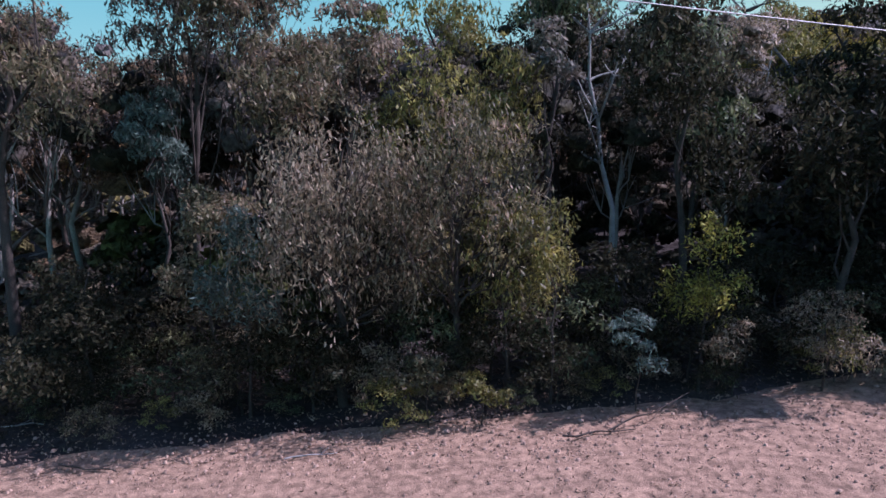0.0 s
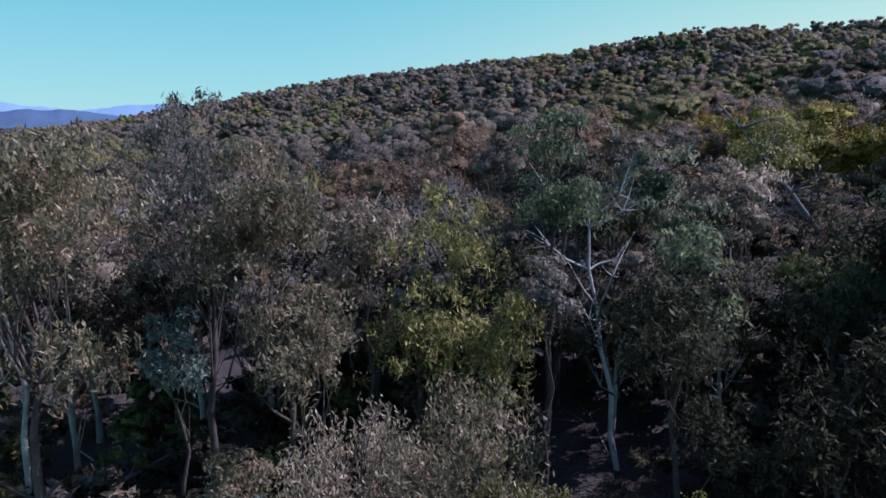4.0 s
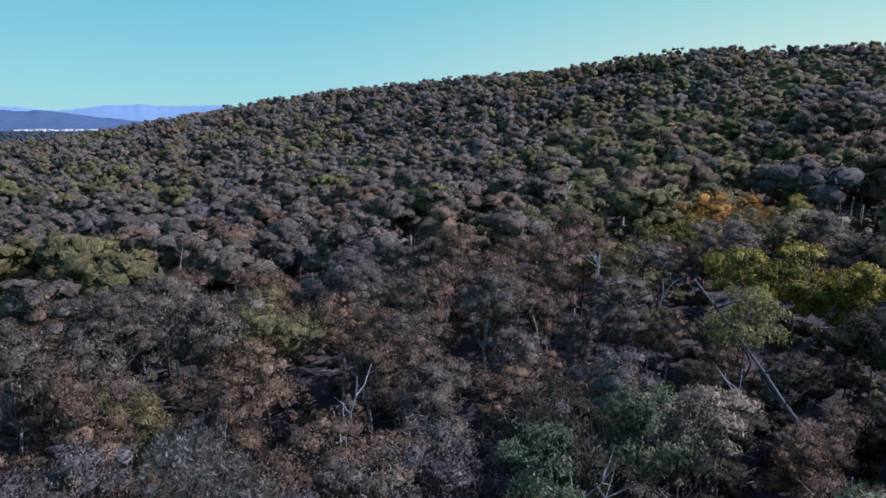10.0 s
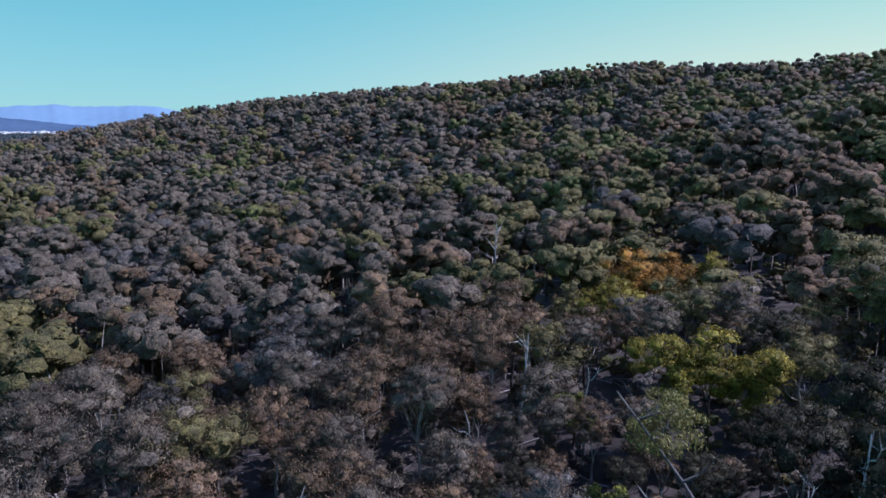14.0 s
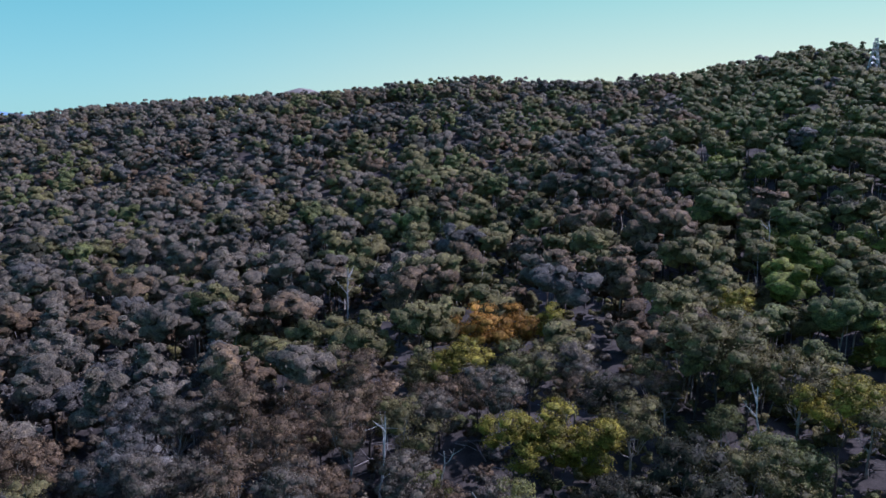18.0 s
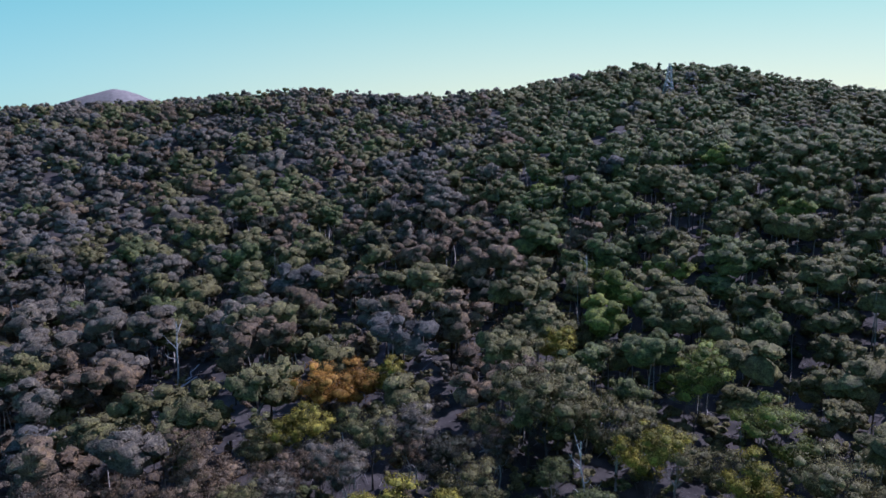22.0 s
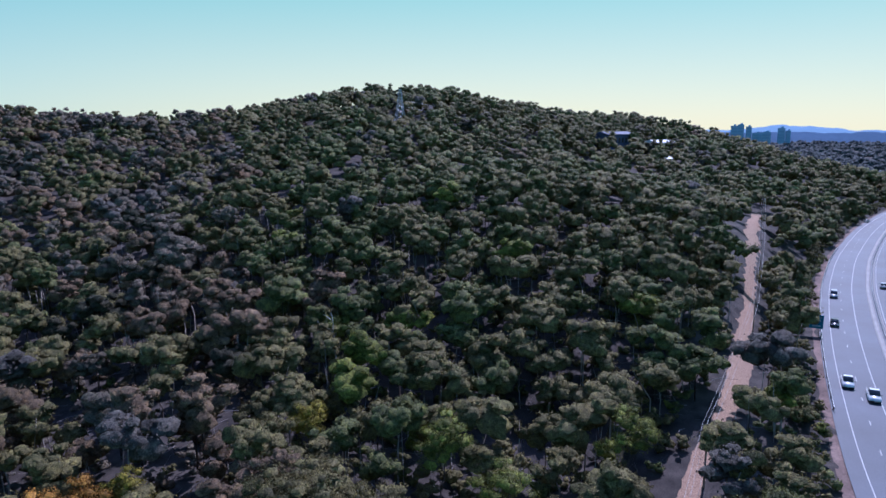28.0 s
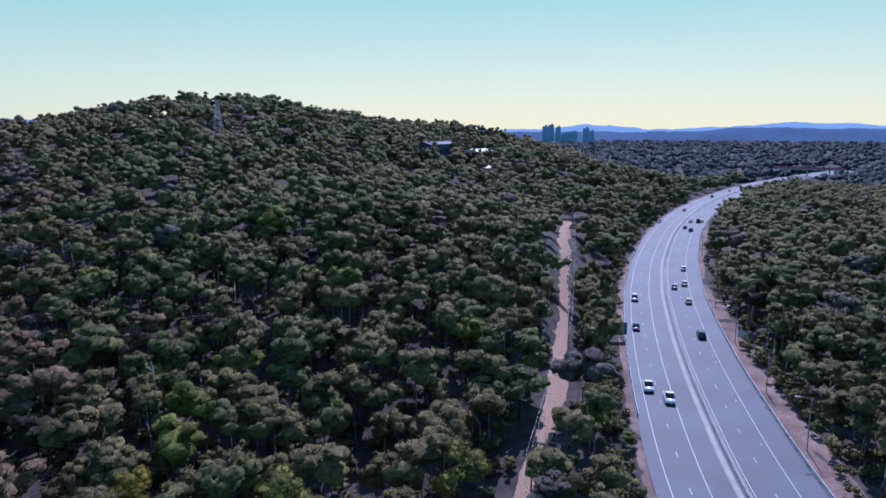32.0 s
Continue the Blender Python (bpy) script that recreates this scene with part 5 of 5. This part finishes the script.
def build_sign(x, off, w, h, face, label, bars=4, lift=1.8):
    a, b, z, t = on_road(x, off)
    ob = new("road_sign")
    ob.matrix_world = pose(a, b, z - 0.3, 0, 0, t)
    pl = part("panel", boxm(0, 0, lift + h / 2, 0.08, w, h, 0.02), face, ob)
    for i in range(bars):
        part("lettering_bar", boxm(-0.055, (0.12 if i % 2 else -0.2) * w, lift + h * (0.2 + 0.6 * i / max(1, bars - 1)), 0.02, w * (0.5 if i % 2 else 0.36), h * 0.09), LINE, pl)
    for s in (-1, 1):
        child("post", mesh("post", *tube([(0.08, s * w * 0.33, 0), (0.08, s * w * 0.33, lift + h)], [0.06, 0.06], 6), [STEEL]), ob)
    return tagged(ob, label, "sign", "road signs")


build_sign(192, 14.6, 5.0, 3.4, SIGNBLUE, "teal direction sign beside the trees")
build_sign(196, -18.0, 2.6, 1.8, PALEWALL, "grey back of a roadside sign", 0)


def build_lamp(x, off, h=10.0):
    a, b, z, t = on_road(x, off)
    ob = new("street_lamp")
    ob.matrix_world = pose(a, b, z - 0.4, 0, 0, t + 90)
    child("pole", mesh("pole", *tube([(0, 0, 0), (0, 0, h * 0.6), (0, 0, h)], [0.12, 0.09, 0.06], 8), [STEEL], flat=False), ob)
    child("arm", mesh("arm", *tube([(0, 0, h), (0.8, 0, h + 0.3), (2.0, 0, h + 0.4)], [0.06, 0.05, 0.04], 6), [STEEL], flat=False), ob)
    part("lamp_head", boxm(2.4, 0, h + 0.4, 0.8, 0.3, 0.14, 0.04), STEEL, ob)
    return tagged(ob, "slim steel street lamp on the verge", "lamp", "street lamps")


for x in (132, 160, 196, 236, 280, 330):
    build_lamp(x, -16.2)


# overpass where the highway leaves the view
def build_bridge():
    x, y = polar(95.6, 880)
    ob = new("overpass")
    ob.matrix_world = pose(x, y, 14, 0, 0, -6 - 90 + 84)
    red = mat("faded_red_parapet", (0.36, 0.12, 0.16), 0.8, spread=0.15, scale=0.2)
    part("deck", boxm(0, 0, 6.2, 8, 70, 1.2, 0.1), CONCRETE, ob)
    for s in (-1, 1):
        part("parapet", boxm(s * 3.9, 0, 7.5, 0.3, 70, 1.4, 0.05), red, ob)
    for k in (-22, 0, 22):
        part("pier", boxm(0, k, 2.5, 5, 1.2, 7, 0.1), CONCRETE, ob)
    tagged(ob, "faded red-railed overpass at the end of the highway", "bridge")


build_bridge()


# ---- cars ----
TYRE = mat("black_rubber", (0.02, 0.02, 0.02), 0.85, spread=0.1, scale=3)
TRIM = mat("dark_trim", (0.03, 0.03, 0.035), 0.4, spread=0.1, scale=3)
CARGLASS = mat("car_glass", (0.02, 0.025, 0.03), 0.08, spread=0.05, scale=1, spec=0.8)
CHROME = mat("rim_alloy", (0.5, 0.5, 0.5), 0.3, 0.9, spread=0.1, scale=3)
RED = mat("tail_lens", (0.4, 0.02, 0.02), 0.25, spread=0.05, scale=3)
LAMP = mat("headlamp_lens", (0.75, 0.75, 0.78), 0.15, spread=0.05, scale=3)
PAINT = {k: mat("paint_" + k, c, 0.3, 0.0, spread=0.04, scale=0.8, spec=0.6) for k, c in (("white", (0.78, 0.78, 0.76)), ("black", (0.02, 0.02, 0.025)), ("grey", (0.17, 0.18, 0.19)), ("silver", (0.45, 0.46, 0.47)), ("blue", (0.03, 0.06, 0.16)), ("cream", (0.68, 0.62, 0.45)))}
WHEEL = tube([(0, -0.1, 0), (0, -0.11, 0), (0, 0.11, 0), (0, 0.1, 0)], [0.2, 0.33, 0.33, 0.2], 14)
TYREM = mesh("tyre", *WHEEL, [TYRE], flat=False)
RIMM = mesh("rim", *tube([(0, -0.09, 0), (0, 0.09, 0)], [0.21, 0.21], 10), [CHROME])


def loft(sections, material, name):
    """A body lofted through cross-sections of equal size along x."""
    n = len(sections[0])
    v = np.array([p for s in sections for p in s], float)
    f = [[i * n + k, i * n + (k + 1) % n, (i + 1) * n + (k + 1) % n, (i + 1) * n + k] for i in range(len(sections) - 1) for k in range(n)]
    f += [list(range(n))[::-1], list(range((len(sections) - 1) * n, len(sections) * n))]
    me = bpy.data.meshes.new(name)
    me.from_pydata([tuple(p) for p in v], [], f)
    me.materials.append(material)
    me.shade_smooth()
    return me


def car_body(kind, paint):
    L, W = {"sedan": (4.6, 1.82), "suv": (4.7, 1.92), "ute": (5.2, 1.9), "van": (5.3, 2.0)}[kind]
    H = {"sedan": 1.45, "suv": 1.75, "ute": 1.8, "van": 2.2}[kind]
    belt = {"sedan": 0.92, "suv": 1.05, "ute": 1.08, "van": 1.2}[kind]

    def ring(x, w, z0, z1):
        return [(x, -w, z0 + 0.1), (x, -w * 1.02, (z0 + z1) / 2), (x, -w * 0.9, z1), (x, w * 0.9, z1), (x, w * 1.02, (z0 + z1) / 2), (x, w, z0 + 0.1), (x, w * 0.8, z0), (x, -w * 0.8, z0)]
    h = L / 2
    low = [ring(-h, W * 0.42, 0.35, belt * 0.86), ring(-h + 0.25, W * 0.49, 0.24, belt * 0.98), ring(-h * 0.4, W * 0.5, 0.22, belt), ring(h * 0.35, W * 0.5, 0.22, belt), ring(h - 0.5, W * 0.49, 0.24, belt * 0.88), ring(h, W * 0.42, 0.34, belt * 0.66)]
    a, b, c, d = {"sedan": (-h + 0.5, -h + 1.25, 0.35, 1.15), "suv": (-h + 0.1, -h + 0.45, 0.5, 1.25), "ute": (-0.35, -0.15, 0.75, 1.4), "van": (-h + 0.05, -h + 0.2, 1.4, 2.1)}[kind]
    cab = [ring(a, W * 0.43, belt - 0.05, belt + 0.04), ring(b, W * 0.40, belt - 0.05, H - 0.03), ring((b + c) / 2, W * 0.405, belt - 0.05, H), ring(c, W * 0.40, belt - 0.05, H - 0.04), ring(d, W * 0.43, belt - 0.05, belt + 0.03)]
    return L, W, H, belt, (a, b, c, d), loft(low, paint, "body"), loft(cab, CARGLASS, "cabin_glass")


def build_car(kind, key, x, off, ahead, label):
    paint = PAINT[key]
    L, W, H, belt, (a, b, c, d), body, cabin = car_body(kind, paint)
    px, py, pz, t = on_road(x, off)
    ob = new({"sedan": "car", "suv": "car", "ute": "pickup_truck", "van": "van"}[kind])
    ob.matrix_world = pose(px, py, pz, 0, 0, t if ahead else t + 180) @ Matrix.Scale(1.12, 4)
    child("body", body, ob)
    child("cabin_glass", cabin, ob)
    part("roof", boxm((b + c) / 2, 0, H - 0.0, (c - b) * 0.96, W * 0.74, 0.06, 0.02), paint, ob)
    if kind == "ute":
        part("tray", boxm(-L / 2 + 1.05, 0, belt - 0.02, 1.9, W * 0.84, 0.1, 0.02), TRIM, ob)
    if kind == "van":
        part("side_panel", boxm(-0.5, 0, belt + 0.45, 3.4, W * 0.85, 0.8, 0.05), paint, ob)
    part("bumper", boxm(L / 2 - 0.02, 0, 0.42, 0.14, W * 0.84, 0.2, 0.04), TRIM, ob)
    part("bumper", boxm(-L / 2 + 0.02, 0, 0.45, 0.14, W * 0.84, 0.2, 0.04), TRIM, ob)
    part("windscreen_frame", boxm(d - 0.04, 0, belt + 0.02, 0.1, W * 0.8, 0.05, 0.01), TRIM, ob)
    for s in (-1, 1):
        part("headlight", boxm(L / 2 - 0.08, s * W * 0.33, 0.66, 0.16, 0.36, 0.14, 0.03), LAMP, ob)
        part("tail_light", boxm(-L / 2 + 0.05, s * W * 0.36, 0.78, 0.1, 0.22, 0.2, 0.02), RED, ob)
        part("door_mirror", boxm(d - 0.35, s * (W * 0.5 + 0.08), belt + 0.06, 0.14, 0.2, 0.13, 0.03), TRIM, ob)
        for wx in (-L * 0.3, L * 0.31):
            w = child("wheel", TYREM, ob)
            w.matrix_local = pose(wx, s * (W / 2 - 0.12), 0.33)
            child("rim", RIMM, w)
    part("number_plate", boxm(L / 2 + 0.06, 0, 0.45, 0.02, 0.4, 0.12), LINE, ob)
    return tagged(ob, label, "car", "cars on the highway")


for kind, key, x, off, ahead, label in (
        ("suv", "silver", 237.0, 9.0, False, "silver family car on the asphalt lane"),
        ("sedan", "black", 203.0, 9.2, False, "black sedan on the asphalt lane"),
        ("ute", "white", 157.0, 9.0, False, "white pickup truck driving in the outer lane"),
        ("ute", "white", 151.0, 5.2, False, "white pickup truck driving in the inner lane"),
        ("sedan", "grey", 433.0, 12.0, False, "grey sedan far along the curve"),
        ("sedan", "black", 497.0, 6.0, False, "dark sedan far along the curve"),
        ("suv", "black", 597.0, 6.0, False, "dark car at the far end of the curve"),
        ("sedan", "grey", 657.0, 6.0, False, "grey car at the far end of the highway"),
        ("sedan", "white", 445.0, -11.0, True, "white sedan on the far inner curve"),
        ("sedan", "cream", 590.0, -9.0, True, "pale car far along the inner curve"),
        ("sedan", "white", 440.0, -5.2, True, "white sedan beside the median on the curve"),
        ("van", "black", 442.0, -9.5, True, "dark van on the inner curve"),
        ("sedan", "blue", 413.0, -4.8, True, "dark blue sedan beside the median"),
        ("suv", "blue", 404.0, -8.6, True, "dark blue family car on the middle lane"),
        ("sedan", "white", 292.0, -8.6, True, "white sedan on the middle lane"),
        ("sedan", "silver", 258.0, -4.6, True, "silver sedan near the median rail"),
        ("sedan", "cream", 264.0, -8.2, True, "cream sedan on the middle lane"),
        ("sedan", "cream", 237.0, -8.0, True, "pale yellow sedan heading along the highway"),
        ("suv", "black", 199.0, -8.0, True, "black family car with dark windows")):
    build_car(kind, key, x, off, ahead, label)


# ---- small things on the gravel and forest floor ----
def build_litter():
    rng = np.random.default_rng(21)
    n = 15000
    x = rng.uniform(-14, 16, n)
    y = rng.uniform(11.2, 18.5, n)
    d, _ = away(x, y, TRACKLINE)
    z = land(x, y) + 0.06 + 0.075 * smooth(3.2, 2.2, d)
    k = rng.random(n) < np.where(d < 2.6, 0.35, 0.7)
    c = np.stack([x, y, z], 1)[k]
    v, f, _ = leaves(rng, c, np.tile((0.0, 0.0, 1.0), (len(c), 1)), 0.12, 0.03, 0.0, 0.4)
    tagged(new("fallen_leaves", mesh("fallen_leaves", v, f, [mat("dry_leaf", (0.26, 0.175, 0.115), 0.9, spread=0.2, scale=2, island=0.8)])), "dry fallen gum leaves scattered on gravel and earth", "litter", kind="stuff")
    n = 4500
    x, y = rng.uniform(-14, 16, n), 13.4 + rng.normal(0, 1.1, n)
    d, _ = away(x, y, TRACKLINE)
    V, F = [], []
    for i, (a, b, q) in enumerate(zip(x, y, land(x, y) + 0.065 * smooth(3.2, 2.2, d))):
        s = rng.uniform(0.007, 0.020) + 0.035 * rng.random() ** 6
        o = np.array([(-1, -1, -0.4), (1, -1, -0.4), (1, 1, -0.4), (-1, 1, -0.4), (-0.6, -0.7, 0.7), (0.7, -0.5, 0.8), (0.5, 0.7, 0.6), (-0.6, 0.5, 0.8)]) * s * rng.uniform(0.6, 1.3, 3)
        V.append(o + (a, b, q + 0.054))
        F.append(np.array([(0, 1, 5, 4), (1, 2, 6, 5), (2, 3, 7, 6), (3, 0, 4, 7), (4, 5, 6, 7)]) + 8 * i)
    tagged(new("gravel_stones", mesh("gravel_stones", np.concatenate(V), np.concatenate(F).astype(np.int32), [mat("stone", (0.37, 0.25, 0.18), 0.95, spread=0.2, scale=4, island=0.4)])), "loose pinkish stones on the track", "stones", kind="stuff")


build_litter()


def build_deadfall():
    """Grey fallen branches lying about under the trees."""
    rng = np.random.default_rng(33)
    X, Y = [], []
    for k in range(2600):
        a, r = rng.uniform(FAN_A, FAN_B), math.sqrt(rng.uniform(26 ** 2, 190 ** 2))
        X.append(r * math.sin(a)), Y.append(r * math.cos(a))
    X, Y = np.array(X), np.array(Y)
    k = (away(X, Y, ROADLINE)[0] > 22) & (away(X, Y, TRACKLINE)[0] > 4)
    X, Y = X[k], Y[k]
    parts = []
    for x, y, z in zip(X, Y, land(X, Y)):
        L, w, r = rng.uniform(1.2, 6.0), rng.uniform(0, 6.28), rng.uniform(0.03, 0.11)
        u = np.array((math.cos(w), math.sin(w), rng.uniform(0.0, 0.22)))
        o = np.array((x, y, z + r + 0.05))
        parts.append(tube([o, o + u * L * 0.5 + rng.normal(0, 0.06, 3) * L, o + u * L], [r, r * 0.8, r * 0.3], 4))
        v = np.array((math.cos(w + 0.7), math.sin(w + 0.7), 0.3))
        parts.append(tube([o + u * L * 0.5, o + u * L * 0.5 + v * L * 0.35], [r * 0.5, r * 0.15], 3))
    v, f = joined(parts[0::2])
    v2, f2 = joined(parts[1::2])
    tagged(new("deadfall", mesh("deadfall", np.concatenate([v, v2]), (f, f2 + len(v)), [mat("deadfall_wood", (0.24, 0.215, 0.20), 0.9, spread=0.4, scale=1.0, island=0.5)])), "grey fallen branches on the forest floor", "branches", kind="stuff")


build_deadfall()


def build_stick(x, y, length, turn, r, label, lift=0.07, rise=0.0, wood=None):
    rng = np.random.default_rng(int(abs(x * 100 + y * 10)))
    n = 7
    pts = [(length * (i / (n - 1) - 0.5), rng.normal(0, 0.03) * length, r * 0.6 + rise * i / (n - 1) + 0.02 * rng.random()) for i in range(n)]
    ob = new("fallen_branch", mesh("fallen_branch", *joined([tube(pts, [r * (1 - 0.6 * i / (n - 1)) for i in range(n)], 6), tube([pts[4], (pts[4][0] + length * 0.15, length * 0.13, r + 0.05)], [r * 0.5, r * 0.2], 5)]), [wood or DEADWOOD], flat=False))
    ob.matrix_world = pose(x, y, high(x, y) + lift, 0, 0, turn)
    return tagged(ob, label, "branch", "fallen branches")


build_stick(27.9, 128.0, 9.5, 53, 0.2, "bleached fallen gum trunk in low scrub", 0.2, 1.4)
build_stick(62.0, 127.0, 8.0, 20, 0.16, "pale fallen trunk in a clearing", 0.2, 0.6)
build_stick(4.6, 14.3, 2.4, 28, 0.022, "bent dark dry branch lying on the gravel", 0.13, 0.35, BARK)
build_stick(3.4, 13.7, 1.6, 10, 0.025, "thin dark branch lying on the gravel", 0.13, 0.05, BARK)
build_stick(-2.6, 13.5, 1.1, 12, 0.02, "short pale stick on the gravel", 0.13)
build_stick(-7.2, 13.4, 1.4, -12, 0.03, "dark stick on the gravel", 0.13, 0.03, BARK)
build_stick(-10.5, 16.0, 1.8, 5, 0.03, "pale branch at the shaded edge")
build_stick(25.5, 124.0, 9.0, 38, 0.28, "bleached fallen trunk in a clearing", 0.2, 1.2)
build_stick(22.0, 119.0, 5.0, 130, 0.15, "pale fallen limb in a clearing", 0.15, 0.3)
build_stick(5.0, 84.0, 3.0, 20, 0.12, "pale fallen limb on bare earth", 0.12, 0.2)
